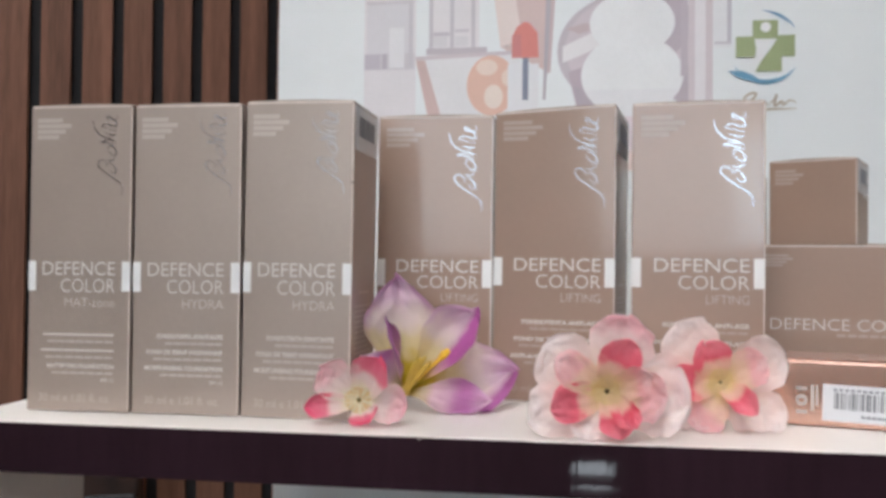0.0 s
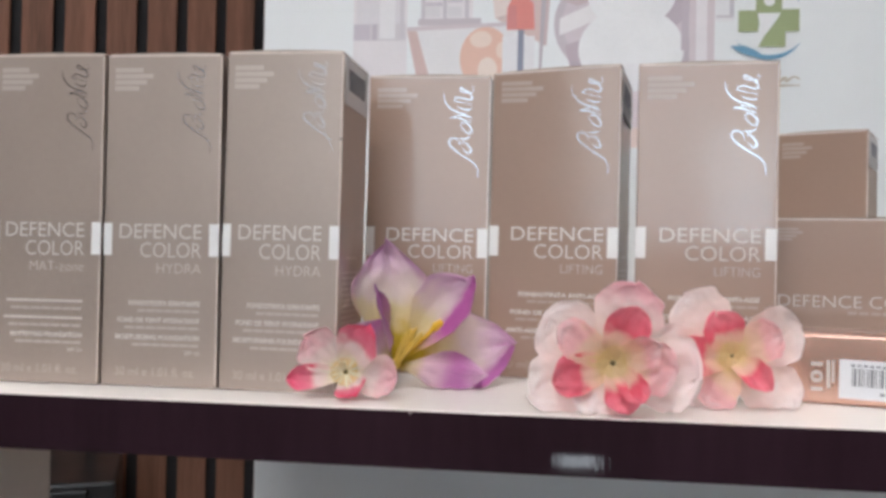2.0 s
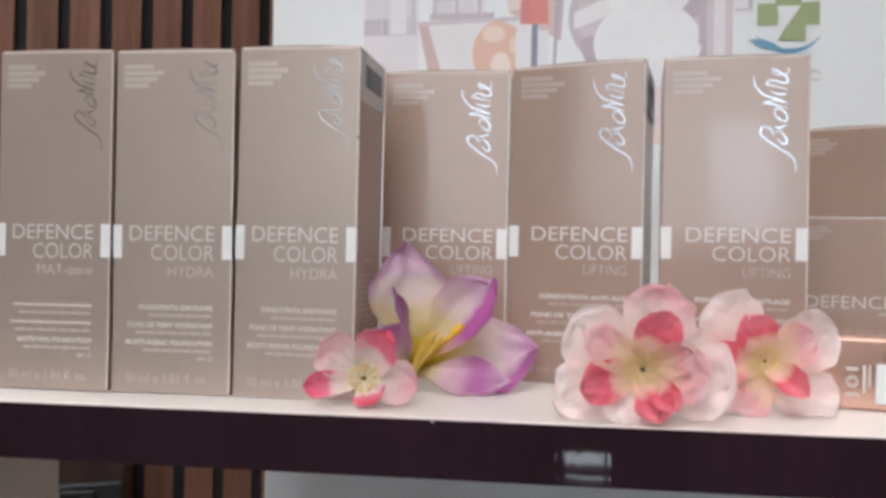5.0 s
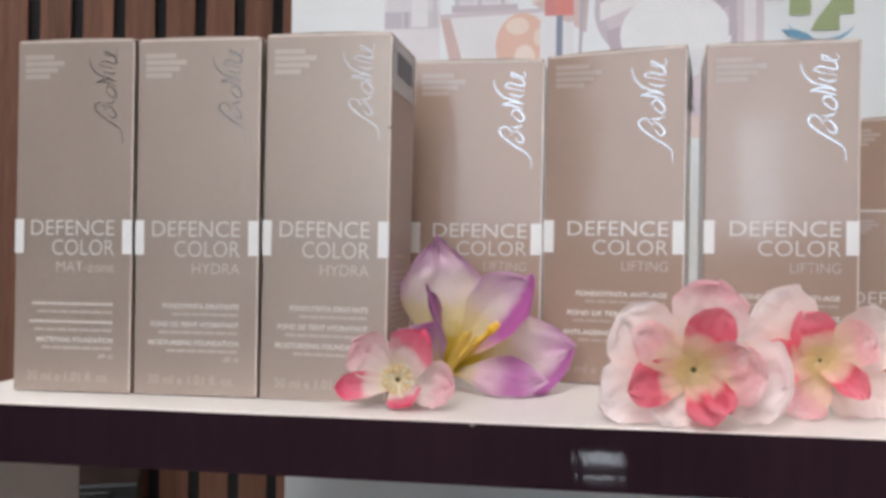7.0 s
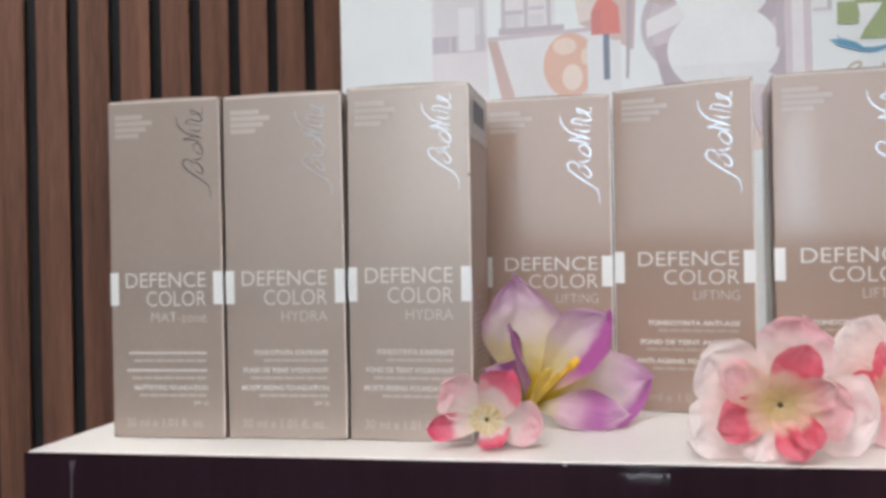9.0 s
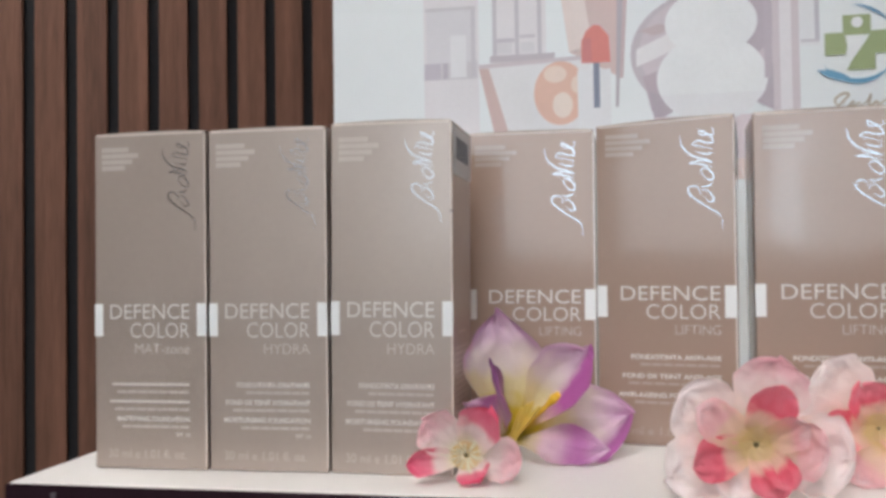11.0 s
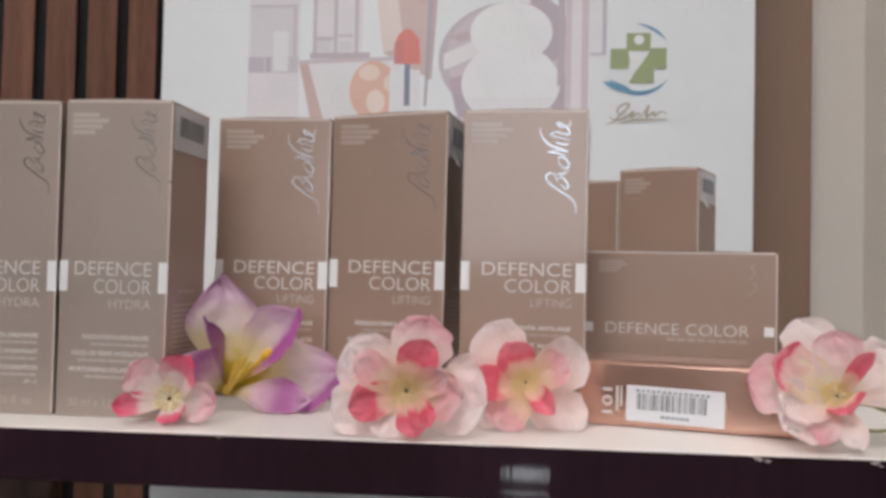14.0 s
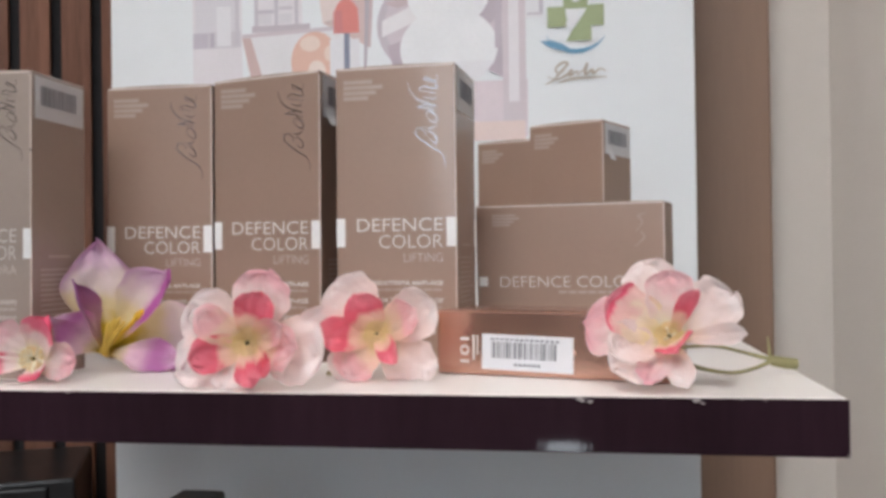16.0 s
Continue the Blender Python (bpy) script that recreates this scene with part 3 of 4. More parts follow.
printed(rect(-0.1405, 1.4115, -0.1290, 1.4420), (0.72, 0.71, 0.73))
printed(rect(-0.1255, 1.4115, -0.1225, 1.4600), (0.55, 0.52, 0.56))
printed(rect(-0.1585, 1.4600, -0.1220, 1.4625), (0.56, 0.53, 0.56))
printed(rect(-0.110, 1.37, -0.072, 1.62), PALE)
for x in (-0.110, -0.094, -0.078):
    printed(rect(x, 1.424, x + 0.003, 1.50), (0.52, 0.49, 0.53))
printed(rect(-0.1075, 1.4345, -0.0945, 1.4375), (0.52, 0.48, 0.53))
printed(rect(-0.0905, 1.4370, -0.0795, 1.4395), (0.56, 0.52, 0.56))
printed(rect(-0.112, 1.4205, -0.066, 1.4255), (0.49, 0.44, 0.48))
printed(rect(-0.107, 1.4265, -0.096, 1.434), (0.62, 0.60, 0.62))
printed(rect(-0.090, 1.4265, -0.080, 1.434), (0.62, 0.60, 0.62))
# rosy tube, narrowing downwards
printed([(-0.070, 1.62), (-0.056, 1.425), (-0.020, 1.405), (-0.004, 1.62)], (0.60, 0.46, 0.44))
printed([(-0.024, 1.405), (-0.019, 1.405), (-0.006, 1.62), (-0.020, 1.62)], (0.52, 0.41, 0.42))
printed([(-0.068, 1.58), (-0.054, 1.425), (-0.050, 1.425), (-0.060, 1.58)], (0.52, 0.43, 0.43))
printed([(-0.062, 1.47), (-0.056, 1.425), (-0.040, 1.43), (-0.046, 1.47)], (0.72, 0.62, 0.59))
# wedge-shaped carton, seen as pale planes
printed([(-0.118, 1.4165), (-0.040, 1.4195), (-0.052, 1.345), (-0.098, 1.345)], (0.70, 0.69, 0.70))
printed([(-0.120, 1.4165), (-0.113, 1.4165), (-0.092, 1.345), (-0.104, 1.345)], ROSY)
printed([(-0.120, 1.4195), (-0.040, 1.4225), (-0.040, 1.4195), (-0.120, 1.4165)], MAUVE)
# powder swatch
printed(oval(-0.0625, 1.3965, 0.0185, 0.0225), SKIN)
printed(oval(-0.066, 1.410, 0.008, 0.006), (0.74, 0.60, 0.52))
printed(oval(-0.061, 1.388, 0.007, 0.009), (0.75, 0.64, 0.57))
printed(oval(-0.051, 1.402, 0.004, 0.006), (0.74, 0.60, 0.52))
# lipstick on its dark stem
printed(rect(-0.0505, 1.34, -0.0275, 1.412), (0.71, 0.71, 0.73))
printed([(-0.0475, 1.4165), (-0.0275, 1.4165), (-0.0285, 1.435), (-0.0345, 1.4425), (-0.0385, 1.4435), (-0.044, 1.4395), (-0.0475, 1.432)], (0.66, 0.21, 0.18))
printed([(-0.0475, 1.4165), (-0.040, 1.4165), (-0.041, 1.434), (-0.0465, 1.434)], (0.58, 0.20, 0.19))
printed(rect(-0.0395, 1.385, -0.0352, 1.4165), (0.20, 0.22, 0.30))
printed([(-0.0245, 1.385), (-0.0225, 1.385), (-0.010, 1.62), (-0.017, 1.62)], (0.42, 0.38, 0.42))
# mirror compact and powder puffs
printed(oval(0.040, 1.420, 0.054, 0.043), (0.51, 0.46, 0.50))
printed(oval(0.042, 1.422, 0.050, 0.039), (0.58, 0.51, 0.55))
printed(oval(0.046, 1.440, 0.037, 0.030, -60, 80), (0.46, 0.40, 0.45))
printed([(-0.010, 1.424), (0.012, 1.434), (0.030, 1.432), (0.010, 1.420), (-0.010, 1.412)], (0.74, 0.72, 0.73))
printed([(-0.006, 1.405), (0.016, 1.412), (0.008, 1.382), (0.000, 1.380)], (0.46, 0.38, 0.43))
printed([(-0.002, 1.394), (0.008, 1.392), (0.014, 1.380), (0.002, 1.372)], (0.42, 0.36, 0.41))
printed([(-0.008, 1.437), (0.006, 1.441), (0.019, 1.438), (0.002, 1.433)], (0.52, 0.42, 0.44))
printed(rect(0.002, 1.334, 0.098, 1.376), (0.66, 0.57, 0.60))
printed(oval(0.040, 1.440, 0.0305, 0.023), WHITE)
printed(oval(0.040, 1.4015, 0.0365, 0.030), WHITE)
printed(oval(0.040, 1.4015, 0.0365, 0.030, 200, 340), (0.73, 0.73, 0.75))
printed([(0.074, 1.39), (0.082, 1.385), (0.086, 1.40), (0.080, 1.41)], (0.44, 0.39, 0.44))
printed([(0.069, 1.384), (0.080, 1.378), (0.086, 1.392), (0.079, 1.396)], (0.44, 0.38, 0.43))
# clear bottle to the side
printed(rect(0.080, 1.345, 0.097, 1.62), (0.60, 0.53, 0.56))
printed(rect(0.0745, 1.40, 0.0795, 1.62), (0.48, 0.42, 0.47))
printed(rect(0.0845, 1.36, 0.092, 1.62), (0.72, 0.69, 0.71))
printed(rect(0.097, 1.42, 0.110, 1.50), (0.71, 0.71, 0.73))
printed(rect(0.107, 1.423, 0.110, 1.50), (0.50, 0.48, 0.53))
printed(rect(0.098, 1.4225, 0.110, 1.4245), (0.55, 0.52, 0.56))
printed(rect(-0.02, 1.332, 0.096, 1.346), (0.72, 0.58, 0.54))
# pharmacy cross emblem and its pen-written line
GREEN, BLUE = (0.31, 0.37, 0.19), (0.13, 0.31, 0.46)
for pts in ([(0.1245, 1.4255), (0.142, 1.4255), (0.142, 1.439), (0.1245, 1.439)],
            [(0.113, 1.4125), (0.126, 1.4125), (0.127, 1.418), (0.1255, 1.4275), (0.113, 1.4275)],
            [(0.1265, 1.402), (0.1445, 1.402), (0.1445, 1.4125), (0.1535, 1.4125), (0.1535, 1.428), (0.1425, 1.428), (0.139, 1.4215), (0.1345, 1.415), (0.130, 1.409)]):
    printed(pts, GREEN, "emblem_mark", "green printed cross")
printed(oval(0.1335, 1.434, 0.0036, 0.0036), WHITE, "emblem_mark")
printed([(0.127, 1.4255), (0.1365, 1.4255), (0.1345, 1.417), (0.129, 1.409), (0.1275, 1.417)], WHITE, "emblem_mark")


def crescent(cx, cz, r, a0, a1, width, color):
    outer = [(cx + r * math.cos(radians(a)), cz + r * math.sin(radians(a))) for a in [a0 + (a1 - a0) * i / 24 for i in range(25)]]
    inner = [(cx + (r - width * math.sin(math.pi * i / 24)) * math.cos(radians(a)), cz + (r - width * math.sin(math.pi * i / 24)) * math.sin(radians(a))) for i, a in [(i, a0 + (a1 - a0) * i / 24) for i in range(1, 24)]]
    printed(outer + inner[::-1], color, "emblem_mark", "blue printed arc")


crescent(0.1315, 1.4205, 0.0255, 28, 92, 0.0022, (0.16, 0.32, 0.48))
crescent(0.1335, 1.4170, 0.0240, 205, 330, 0.0034, BLUE)
printed([(0.1075, 1.4030), (0.1170, 1.4030), (0.1245, 1.4000), (0.1305, 1.3955), (0.1215, 1.3955), (0.1135, 1.3985)], BLUE, "emblem_mark")
pen = [[(0.1105, 1.3715), (0.116, 1.3735), (0.122, 1.3800), (0.127, 1.3855), (0.124, 1.3868), (0.119, 1.3835), (0.1195, 1.3795), (0.125, 1.3805)],
       [(0.1125, 1.3770), (0.1185, 1.3745), (0.126, 1.3775), (0.130, 1.3812), (0.1285, 1.3770), (0.1335, 1.3800), (0.1345, 1.3775)],
       [(0.1345, 1.3775), (0.1390, 1.3815), (0.1410, 1.3855), (0.1395, 1.3775), (0.1445, 1.3805), (0.1455, 1.3780), (0.1500, 1.3812), (0.1545, 1.3795)],
       [(0.120, 1.3722), (0.132, 1.3748), (0.1545, 1.3752)]]
for stroke in pen:
    layer[0] += 1
    part("pen_stroke", ribbon(stroke, 0.0018, -0.0003 - 0.000012 * layer[0]), ink(0.48, 0.42, 0.34), poster, "brown pen-written strokes")

# ---- the shelf ----
shelf = tagged(new("display_shelf"), "white laminate display shelf with a dark plum front edge", "shelf")
shelf.matrix_basis = pose(0, 0, SHELF)
part("shelf_board", slab(-0.2425, 0.2195, 0.3136, 0.648, -0.0188, 0, 0.0004, 1), LAMINATE, shelf)
part("front_edging", slab(-0.2428, 0.2197, 0.3120, 0.3134, -0.0190, -0.0002, 0.0003, 2), PLUM, shelf, "glossy dark plum edging strip")
part("leg_board", slab(-0.2415, -0.2215, 0.3150, 0.379, -1.2, -0.0190, 0.0006, 1), LAMINATE, shelf, "pale upright leg board")
part("scratch", prism([(-0.2250, -0.0185), (-0.2243, -0.0185), (-0.2240, -0.0070), (-0.2228, -0.0025), (-0.2252, -0.0028), (-0.2247, -0.0072)], 0.3118, 0.3124), SCRATCH, shelf, "dull upright scratch")
rnd = random.Random(4)
for cx, cz, s in ((0.1335, -0.0009, 0.0026), (0.1365, -0.0016, 0.0018), (0.1715, -0.0009, 0.0022), (0.1735, -0.0018, 0.0012), (0.1935, -0.0004, 0.0010), (0.186, -0.0004, 0.0008), (-0.0545, -0.0006, 0.0011), (0.2193, -0.0182, 0.0010)):
    s *= 0.75
    pts = [(cx + s * (0.5 + 0.6 * rnd.random()) * math.cos(a), min(-0.0003, cz + s * 0.45 * (0.4 + 0.8 * rnd.random()) * math.sin(a))) for a in [2 * math.pi * i / 9 for i in range(9)]]
    part("edge_chip", prism(pts, 0.3117, 0.3125), CHIP, shelf, "small pale chip in the edging")
lower = tagged(new("lower_shelf"), "brown lower shelf under the display shelf", "shelf")
lower.matrix_basis = pose(0, 0, 1.04)
part("shelf_board", slab(-0.2205, 0.2195, 0.335, 0.65, -0.02, 0, 0.0005, 1), WALNUT, lower)
jar = tagged(new("capped_jar"), "dark grey capped jar on the lower shelf", "jar")
jar.matrix_basis = pose(-0.096, 0.51, 1.04)
part("jar_body", tube([(0, 0, 0), (0, 0, 0.015), (0, 0, 0.03)], [0.012, 0.0135, 0.0125], 24, 4), BLACK, jar)
part("jar_cap", slab(-0.014, 0.014, -0.014, 0.014, 0.03, 0.0665, 0.003, 3), GREY, jar, "dark grey cap")

# ---- cartons on the shelf ----
def at_front(x, y, turn=0.0, lean=0.0):
    return pose(x, y, SHELF + 0.0003, 0, lean, turn)


foundation_box("foundation_box", "tall taupe foundation carton, matte version, faint silver mark", at_front(-0.2240, 0.3385), 0.0447, 0.038, 0.1262, TAUPE, "MAT-zone", MAT_LINES)
foundation_box("foundation_box", "tall taupe hydrating foundation carton between its two neighbours", at_front(-0.1783, 0.3395, 0.3), 0.0452, 0.038, 0.1260, TAUPE, "HYDRA", HYDRA_LINES)
foundation_box("foundation_box", "tall taupe hydrating foundation carton with a barcode sticker on its side", at_front(-0.1322, 0.3405, -1.3, 0.5), 0.0447, 0.038, 0.1268, TAUPE, "HYDRA", HYDRA_LINES, 11)
foundation_box("lifting_box", "tall brownish lifting foundation carton behind the lily", at_front(-0.0925, 0.4078, -1.6, 0.4), 0.0540, 0.043, 0.1315, BROWN, "LIFTING", LIFT_LINES, 0, LIFT_SPEC)
foundation_box("lifting_box", "tall brownish lifting foundation carton, slightly turned", at_front(-0.0374, 0.4072, -9.0, 0.4), 0.0549, 0.052, 0.1338, BROWN, "LIFTING", LIFT_LINES, 12, LIFT_SPEC, slope=0.0021)
foundation_box("lifting_box", "tall brownish lifting foundation carton with a bright foil mark", at_front(0.0245, 0.4000, -4.5, 0.2), 0.0557, 0.043, 0.1340, BROWN, "LIFTING", LIFT_LINES, 13, LIFT_SPEC)
foundation_box("lifting_box", "tall brown carton standing behind the flat boxes", at_front(0.1067, 0.5140, -25), 0.0446, 0.039, 0.1210, BROWN, "LIFTING", LIFT_LINES, 14, LIFT_SPEC, "cartons at the back", False)
foundation_box("lifting_box", "tall brown carton at the back, half hidden", at_front(0.0690, 0.5840, -20), 0.0446, 0.039, 0.1210, BROWN, "LIFTING", LIFT_LINES, 0, LIFT_SPEC, "cartons at the back", False)


def lying_box(m, w, d, h):
    top = tagged(new("palette_box"), "wide brownish carton standing behind the rose gold box", "cosmetic box")
    top.matrix_basis = m
    carton_shell(top, w, d, h, BROWN)
    y = -0.0002
    for x in (0.0012, w - 0.0056):
        part("tab_mark", bar(x, x + 0.0044, 0.0322, 0.0368, y), TABINK, top, "white printed tab")
    part("lettering", words("DEFENCE COLOR", w * 0.13, w * 0.865, 0.0317, 0.0371, y, weight=-0.01), FAINT, top, "pale block lettering")
    part("print", merge([bar(w * (0.45 + 0.052 * i), w * (0.45 + 0.052 * i + 0.043), 0.0286, 0.0300, y) for i in range(8)]), PRINT_B, top, "faint small print")
    part("print", merge([bar(w * 0.09, w * (0.09 + n), h - 0.006 - 0.0016 * i, h - 0.005 - 0.0016 * i, y) for i, n in enumerate((0.13, 0.15, 0.12, 0.10))]), PRINT_B, top, "faint small print")
    part("foil_mark", merge([ribbon([(w * 0.86, h * 0.80), (w * 0.89, h * 0.86), (w * 0.87, h * 0.9), (w * 0.91, h * 0.92)], 0.0005, y), ribbon([(w * 0.85, h * 0.7), (w * 0.9, h * 0.76), (w * 0.88, h * 0.8)], 0.0005, y)]), PRINT_B, top, "dull brownish mark")
    return top


def gold_box(m, w, d, h):
    top = tagged(new("rose_gold_box"), "flat metallic rose gold carton with a barcode sticker", "cosmetic box")
    top.matrix_basis = m
    carton_shell(top, w, d, h, COPPER, 0.6, 0.0013)
    part("lettering", words("101", 0.0102, 0.0142, 0.0048, 0.0150, -0.0002, turn=True, weight=0.015), FAINT, top, "pale shade number")
    part("print", merge([bar(0.0156, 0.0166, 0.006, 0.016, -0.0002), bar(0.0174, 0.0181, 0.008, 0.016, -0.0002)]), FAINT, top)
    part("print", bar(w * 0.70, w * 0.74, h * 0.62, h * 0.67, -0.0002), FAINT, top)
    price_sticker(top, pose(0.0196, -0.0002, 0.0026, 0, 1.2, 0), 0.0375, 0.0140, 21, BARS)
    return top


gold_box(at_front(0.0757, 0.3665, -15), 0.0945, 0.036, 0.0262)
lying_box(at_front(0.0826, 0.4550, -10.3) @ pose(0, 0, 0, 1.2), 0.0926, 0.048, 0.0730)

# ---- silk flowers ----
def sheet(length, width, cup=0.3, curl=0.0, ruffle=0.06, seed=0, blunt=0.5, notch=0.0, nu=28, nv=22, roll=0.0, crinkle=0.085, tipness=2.8, ragged=0.19, base=0.28, point=0.5, rise=1.25):
    """A petal along +x, opening towards +z: rounded tip, cupped across, curled along, with wavy rims."""
    bm = bmesh.new()
    uv = bm.loops.layers.uv.new("sheet")
    ac = bm.loops.layers.uv.new("across")
    rnd = random.Random(seed)
    ph = [rnd.uniform(0, 6.28) for _ in range(4)]
    g = []
    for i in range(nu + 1):
        u = 1 - (1 - i / nu) ** 1.8
        prof = (base + (1 - base) * math.sin(min(1.0, u / 0.68) * math.pi / 2) ** rise) * (max(0.0, 1 - max(0.0, (u - blunt) / (1.0 - blunt)) ** tipness)) ** point
        w = 0.5 * width * prof
        col = []
        for j in range(nv + 1):
            v = -1 + 2 * j / nv
            x = length * u * (1 - notch * (1 - abs(v)) * u ** 4 + 0.03 * math.sin(3 * v + ph[0]) * u)
            yy = v * w * (1 + ragged * u * noise.noise(Vector((u * 7.0, 5.0 * math.copysign(1, v) + seed * 2.1, 0.4))))
            x += ragged * 0.35 * length * u ** 3 * noise.noise(Vector((v * 4.5 + seed * 1.9, 7.7, 0.2)))
            z = cup * w * v * v * min(1.0, 0.25 + 1.5 * u) + curl * length * u * u + roll * w * v * u
            z += crinkle * width * u * noise.noise(Vector((u * 5.0 + seed * 3.7, v * 2.6, seed * 1.3)))
            z += 0.38 * crinkle * width * u * noise.noise(Vector((u * 13.0 + seed * 1.7, v * 7.5, seed * 2.9)))
            x += 0.05 * length * u * u * noise.noise(Vector((v * 2.2 + seed, 3.1, seed * 0.7)))
            z += ruffle * width * u * (abs(v) ** 1.5 * math.sin(9 * u + ph[1] + 2 * v) * 0.6 + 0.35 * math.sin(6 * v + ph[2]) * u + 0.2 * math.sin(11 * v + 7 * u + ph[3]) * u)
            col.append((bm.verts.new((x, yy, z)), u, abs(v) * (0.35 + 0.65 * u), 0.5 + 0.5 * v))
        g.append(col)
    for i in range(nu):
        for j in range(nv):
            q = (g[i][j], g[i + 1][j], g[i + 1][j + 1], g[i][j + 1])
            try:
                f = bm.faces.new([a[0] for a in q])
            except ValueError:
                continue
            f.smooth = True
            for lp, a in zip(f.loops, q):
                lp[uv].uv = (a[1], a[2])
                lp[ac].uv = (a[3], a[1])
    return bm


def flower_pose(x, y, z, up=0.0, side=0.0):
    """A flower's frame: its face (+z) looks along -y, tipped up and to the side by degrees."""
    return Matrix.Translation((x, y, z)) @ pose(0, 0, 0, 0, 0, side) @ pose(0, 0, 0, 90 - up, 0, 0)


def add_petal(flower, m, bm, angle, opening, material, label, r0=0.0015, lift=0.0, twist=0.0):
    """Sets a petal at an angle round the flower's face (0 to the right, 90 up), raised by opening degrees; it bends where it meets the shelf."""
    t = pose(0, 0, lift, 0, 0, angle) @ pose(r0, 0, 0, twist, -opening, 0)
    full = m @ t
    back = full.inverted()
    for v in bm.verts:
        p = full @ v.co
        if p.z < SHELF + 0.0006:
            p.z = SHELF + 0.0006 + 0.0002 * math.sin(900 * p.x)
            v.co = back @ p
    o = part("petal", bm, material, flower, label)
    o.matrix_basis = t
    return o


MM = 0.001
PINKS = {"w": (P_WHITE, "translucent white-pink petal"), "b": (P_BLUSH, "blush pink petal"), "r": (P_ROSE, "deep pink petal"), "t": (P_TIP, "white petal with a deep pink tip"), "p": (P_PALE, "pale pink petal"), "e": (P_EDGE, "cream petal with a deep pink rim")}


def blossom(label, m, petals, stamens=10, eye=1.1, cup_r=4.2, seed=1):
    """petals: angle, length mm, width mm, opening, curl, cup, colour, lift mm, roll."""
    top = tagged(new("silk_flower"), label, "artificial flower", "pink silk blossoms")
    top.matrix_basis = m
    for i, (a, ln, wd, op, curl, cup, c, lift, roll) in enumerate(petals):
        material, lab = PINKS[c]
        add_petal(top, m, sheet(ln * MM, wd * MM, cup, curl, 0.07 if lift > 0 else 0.035, seed * 40 + i, 0.66, 0.05, roll=roll, base=0.62 if lift > 0 else 0.34), a, op, material, lab, lift=lift * MM)
    rnd = random.Random(seed)
    part("flower_eye", tube([(0, 0, 0.8 * MM), (0, 0, 1.5 * MM), (0, 0, 1.9 * MM)], [eye * MM * 0.9, eye * MM * 0.8, eye * MM * 0.4], 10, 2), DOT, top, "small dark eye")
    for k in range(stamens):
        a = 2 * math.pi * k / stamens + rnd.uniform(-0.2, 0.2)
        r = cup_r * MM * rnd.uniform(0.7, 1.15)
        tip = Vector((r * math.cos(a), r * math.sin(a), rnd.uniform(3.2, 5.0) * MM))
        bm = merge([tube([(0.3 * tip.x, 0.3 * tip.y, 1.6 * MM), tip * 0.7, tip], [0.34 * MM, 0.3 * MM, 0.26 * MM], 5, 3), tube([tip, tip * 1.03, tip * 1.08], [0.26 * MM, 0.5 * MM, 0.15 * MM], 6, 2)])
        part("stamen", bm, CREAM, top, "cream stamen")
    th = bmesh.new()
    tu = th.loops.layers.uv.new("sheet")
    rings = [[th.verts.new(((0.4 + r * 0.9) * MM * (1 + 0.14 * (r > 2) * rnd.uniform(-1, 1)) * math.cos(2 * math.pi * k / 30), (0.4 + r * 0.9) * MM * math.sin(2 * math.pi * k / 30), (1.25 + 0.36 * r + 0.12 * math.sin(5 * k + r)) * MM)) for k in range(30)] for r in range(6)]
    for r in range(5):
        for k in range(30):
            f = th.faces.new((rings[r][k], rings[r][(k + 1) % 30], rings[r + 1][(k + 1) % 30], rings[r + 1][k]))
            f.smooth = True
            for lp in f.loops:
                lp[tu].uv = (0.12, 0.0)
    part("flower_throat", th, P_BLUSH, top, "cream throat")
    part("flower_base", tube([(0, 0, -1.2 * MM), (0, 0, -3 * MM), (0, 0, -6 * MM)], [2.6 * MM, 1.8 * MM, 1.0 * MM], 12, 3), STEM, top, "green calyx")
    return top


blossom("small pink silk flower with white throat lying on the shelf", flower_pose(-0.0817, 0.3335, SHELF + 0.0093, 8, 4), [
    (141, 18.5, 16, 18, 0.05, 0.35, "p", 0, 0), (62, 19.5, 15, 26, 0.04, 0.5, "t", 0.2, 0), (-6, 17.5, 15, 12, 0.0, 0.3, "p", 0.1, 0),
    (-62, 11, 12, 30, 0.25, 0.4, "t", 0.3, 0), (190, 20, 9, 18, 0.05, 0.5, "t", 0.2, 0)], 16, 0.9, 5.0, 1)

blossom("double pink silk blossom with white outer petals", flower_pose(0.0115, 0.3235, SHELF + 0.0168, 6, 0), [
    (74, 26.5, 23, 6, 0.0, 0.12, "p", -1, 0), (148, 25.5, 22, 8, 0.0, 0.12, "w", -1.2, 0), (202, 28, 21, 6, 0.0, 0.12, "w", -1, 0),
    (250, 19, 17, 14, 0.1, 0.12, "w", -1, 0), (-9, 27, 26, 4, -0.03, 0.12, "w", -1.4, 0),
    (69, 20, 15, 24, 0.0, 0.3, "r", 0.6, 0.4), (150, 20, 13, 20, 0.0, 0.3, "b", 0.8, 0.2), (199, 21, 14, 20, 0.0, 0.25, "r", 0.7, -0.2),
    (-72, 17, 12, 24, 0.05, 0.4, "r", 0.9, 0.2), (-50, 16, 9, 26, 0.05, 0.5, "r", 0.7, -0.3), (-6, 20, 18, 16, 0.0, 0.3, "b", 0.5, 0), (20, 16, 11, 22, 0.0, 0.4, "b", 0.9, 0.3)], 0, 1.1, 3.6, 2)

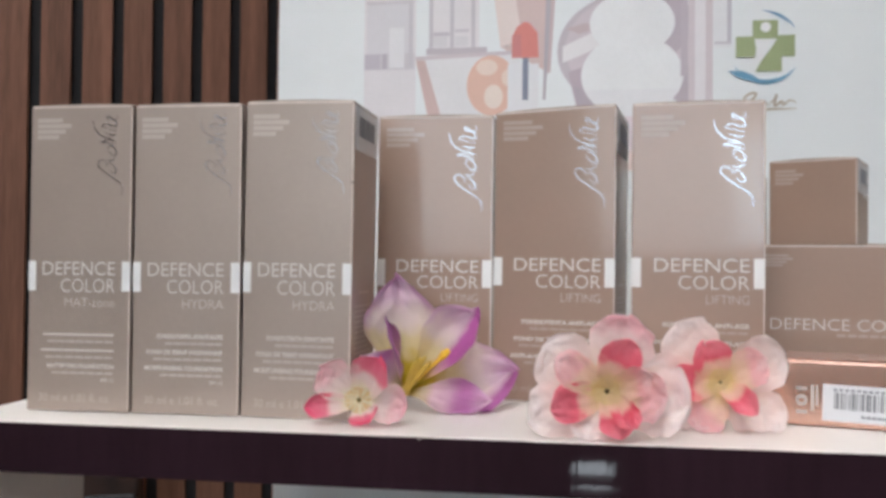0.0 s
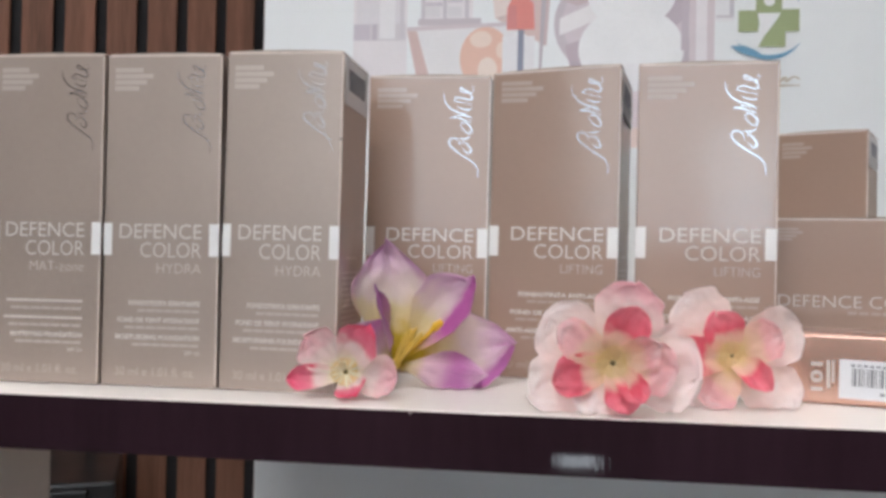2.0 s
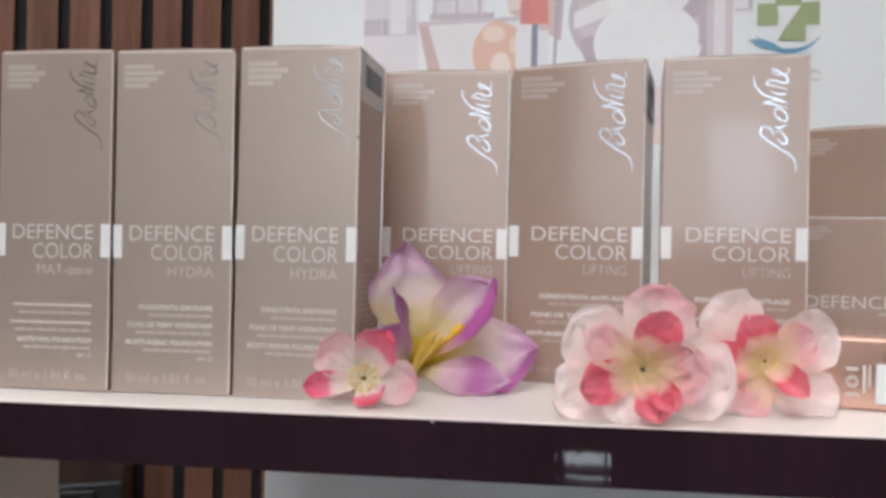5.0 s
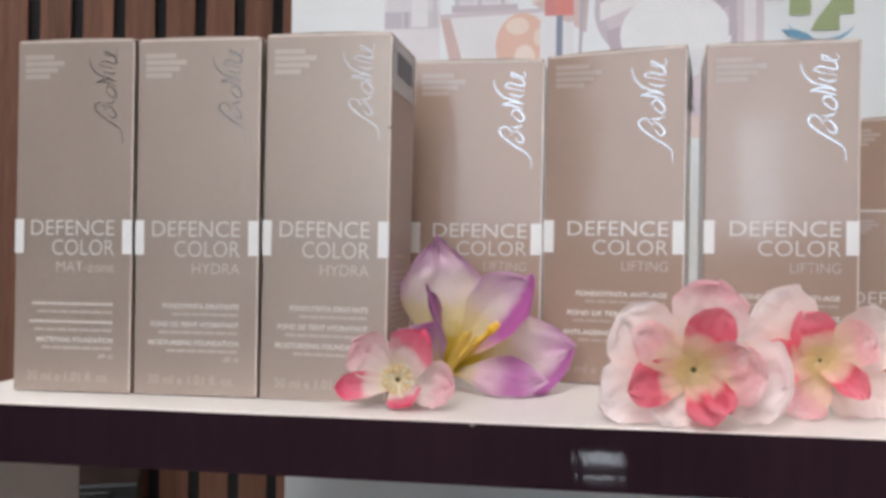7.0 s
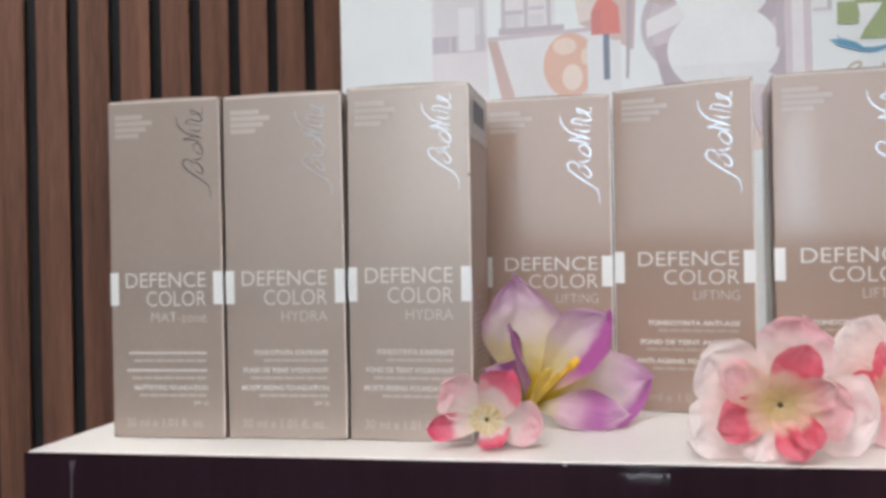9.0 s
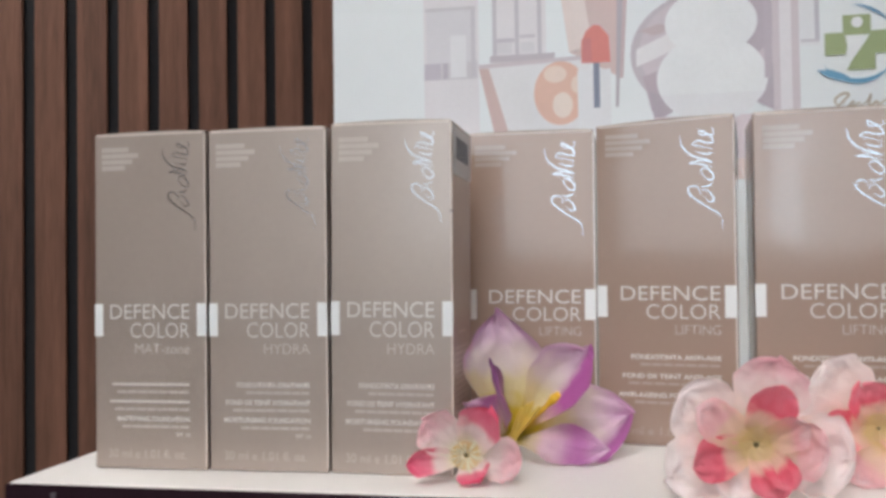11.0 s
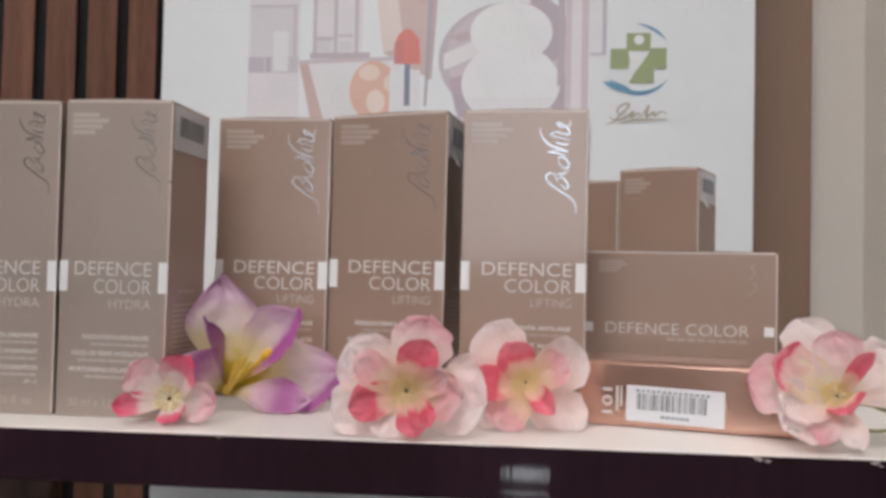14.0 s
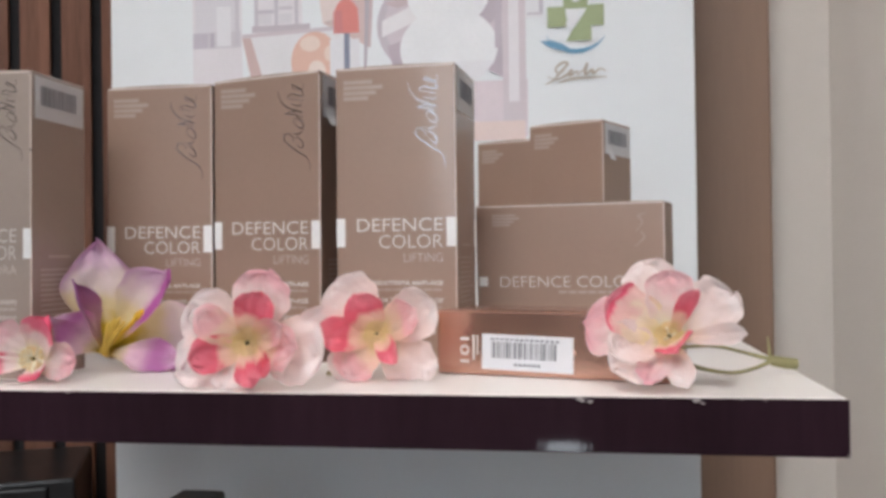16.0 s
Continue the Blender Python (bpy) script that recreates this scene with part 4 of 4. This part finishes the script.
e_blossom = blossom("double pink silk blossom turned a little aside", flower_pose(0.0545, 0.3500, SHELF + 0.0178, 10, 6), [
    (127, 25.5, 22, 6, 0.0, 0.12, "w", -1, 0), (24, 25, 21, 14, 0.0, 0.4, "w", -1, 0.2), (-43, 27, 22, 10, 0.0, 0.12, "w", -1.1, 0),
    (229, 22, 18, 10, 0.0, 0.12, "w", -1, 0), (172, 29, 15, 12, 0.0, 0.35, "w", -1.2, 0),
    (117, 17, 15, 30, 0.0, 0.45, "r", 0.6, 0), (184, 22, 14, 24, 0.0, 0.45, "r", 0.7, 0), (27, 18, 15, 24, 0.0, 0.4, "b", 0.6, 0),
    (-54, 19, 9, 44, 0.0, 0.8, "r", 0.8, 0.6), (236, 20, 17, 18, 0.0, 0.3, "b", 0.5, 0)], 0, 0.6, 3.6, 3)
part("stem", tube([(-0.004, -0.010, -0.006), (-0.012, -0.015, -0.013), (-0.022, -0.0155, -0.017)], [1.4 * MM, 1.6 * MM, 2.2 * MM], 8, 5), STEM, e_blossom, "olive green stem")

d_blossom = blossom("pink and white silk blossom on a green wire stem", flower_pose(0.1650, 0.3300, SHELF + 0.0183, 30, -12), [
    (110, 31, 21, 2, 0.0, 0.12, "w", -1, 0), (36, 26, 21, 12, 0.0, 0.2, "w", -1, 0.2), (174, 29.5, 24, 10, 0.0, 0.12, "p", -1, 0),
    (222, 23, 18, 12, 0.1, 0.12, "w", -1, 0), (250, 20, 11, 14, 0.1, 0.2, "p", -0.8, 0), (-72, 19, 10, 8, 0.05, 0.2, "w", -1.1, 0), (0, 25, 6.5, 10, 0.05, 0.4, "w", -1.2, 1.0),
    (158, 24, 20, 26, 0.0, 0.3, "e", 0.6, 0), (90, 21, 17, 26, 0.0, 0.3, "p", 0.7, 0), (45, 21, 5.5, 50, 0.0, 0.9, "r", 0.6, 0.9),
    (205, 21, 18, 24, 0.0, 0.3, "w", 0.5, 0), (-64, 10, 14, 40, 0.0, 0.4, "r", 0.8, 0.3)], 3, 1.0, 2.6, 4)
inv = d_blossom.matrix_basis.inverted()


def d_part(name, pts, radii, label):
    part(name, tube([inv @ Vector(p) for p in pts], radii, 8, 6), STEM, d_blossom, label)


d_part("stem", [(0.168, 0.341, 1.2095), (0.1775, 0.349, 1.2052), (0.190, 0.359, 1.2022), (0.200, 0.366, 1.2030), (0.2078, 0.3705, 1.2055)], [0.0011, 0.0008, 0.0007, 0.0007, 0.0009], "green wire stem")
d_part("stem", [(0.170, 0.344, 1.2135), (0.1832, 0.355, 1.2129), (0.1949, 0.366, 1.2096), (0.2078, 0.3705, 1.2058)], [0.0007, 0.0007, 0.0006, 0.0009], "green wire stem")
d_part("stem_node", [(0.2062, 0.3702, 1.2060), (0.2085, 0.371, 1.2054), (0.213, 0.3715, 1.2045), (0.2172, 0.372, 1.2040)], [0.0011, 0.0021, 0.0023, 0.0022], "thick olive stem end")
d_part("twig", [(0.2070, 0.3703, 1.2055), (0.2066, 0.370, 1.2095), (0.2060, 0.370, 1.2150)], [0.0008, 0.0006, 0.0003], "short green twig")

# lilac lily
lily_m = flower_pose(-0.0700, 0.3655, SHELF + 0.0085, 22, 20)
lily = tagged(new("silk_lily"), "lilac and cream silk lily with a yellow throat", "artificial flower")
lily.matrix_basis = lily_m
for i, (a, ln, wd, op, curl, cup, material, lab, blunt, lift, twist) in enumerate((
        (95, 46, 35, 14, 0.05, 0.3, P_LILY, "lilac-edged cream petal", 0.52, 0, 0.0),
        (46, 43, 22, 30, 0.02, 0.6, P_HALF, "lilac petal, vivid purple along one side", 0.78, 0.4, -12),
        (9, 46.5, 36, 4, 0.0, 0.2, P_RIM, "cream petal with a purple lower rim", 0.56, -0.5, 0.0),
        (-13, 33, 21, 34, -0.25, -0.5, P_PURPLE, "purple petal", 0.45, 0.6, 0.0),
        (117, 33, 26, 42, 0.06, 0.35, P_DUSK, "folded dark purple petal", 0.4, 0.2, 64),
        (152, 27, 25, 42, 0.0, 0.3, P_PURPLE, "purple petal", 0.45, -0.6, 0))):
    add_petal(lily, lily_m, sheet(ln * MM, wd * MM, cup, curl, 0.04, 300 + i, blunt, 0.0, crinkle=0.03 if material is P_DUSK else 0.09, ragged=0.10, tipness=1.35, base=0.14, rise=1.8, point=0.55 if material is P_HALF else 0.8), a, op, material, lab, 0.002, lift * MM, twist)
for k, (dx, dy, dz) in enumerate(((10, 16, 16), (7, 15, 17), (13, 13, 17), (4, 13, 16))):
    tip = Vector((dx, dy, dz)) * MM * 0.72
    part("stamen", tube([(0, 0, 0.002), tip * 0.55 + Vector((0, 0, 0.001)), tip], [1.3 * MM, 1.1 * MM, 0.6 * MM], 7, 4), OCHRE, lily, "yellow stamen")
anther = Vector((15, 12, 12)) * MM
part("stamen", tube([(0.002, 0.002, 0.003), (0.008, 0.0065, 0.0075), tuple(anther * 0.85), tuple(anther), tuple(anther * 1.14)], [0.9 * MM, 0.8 * MM, 0.9 * MM, 2.0 * MM, 1.2 * MM], 8, 5), YELLOW, lily, "bright yellow anther")
part("flower_base", tube([(0, 0, 2 * MM), (0, 0, 0), (0, 0, -5 * MM)], [2.2 * MM, 2.0 * MM, 1.3 * MM], 12, 3), OCHRE, lily, "ochre flower base")
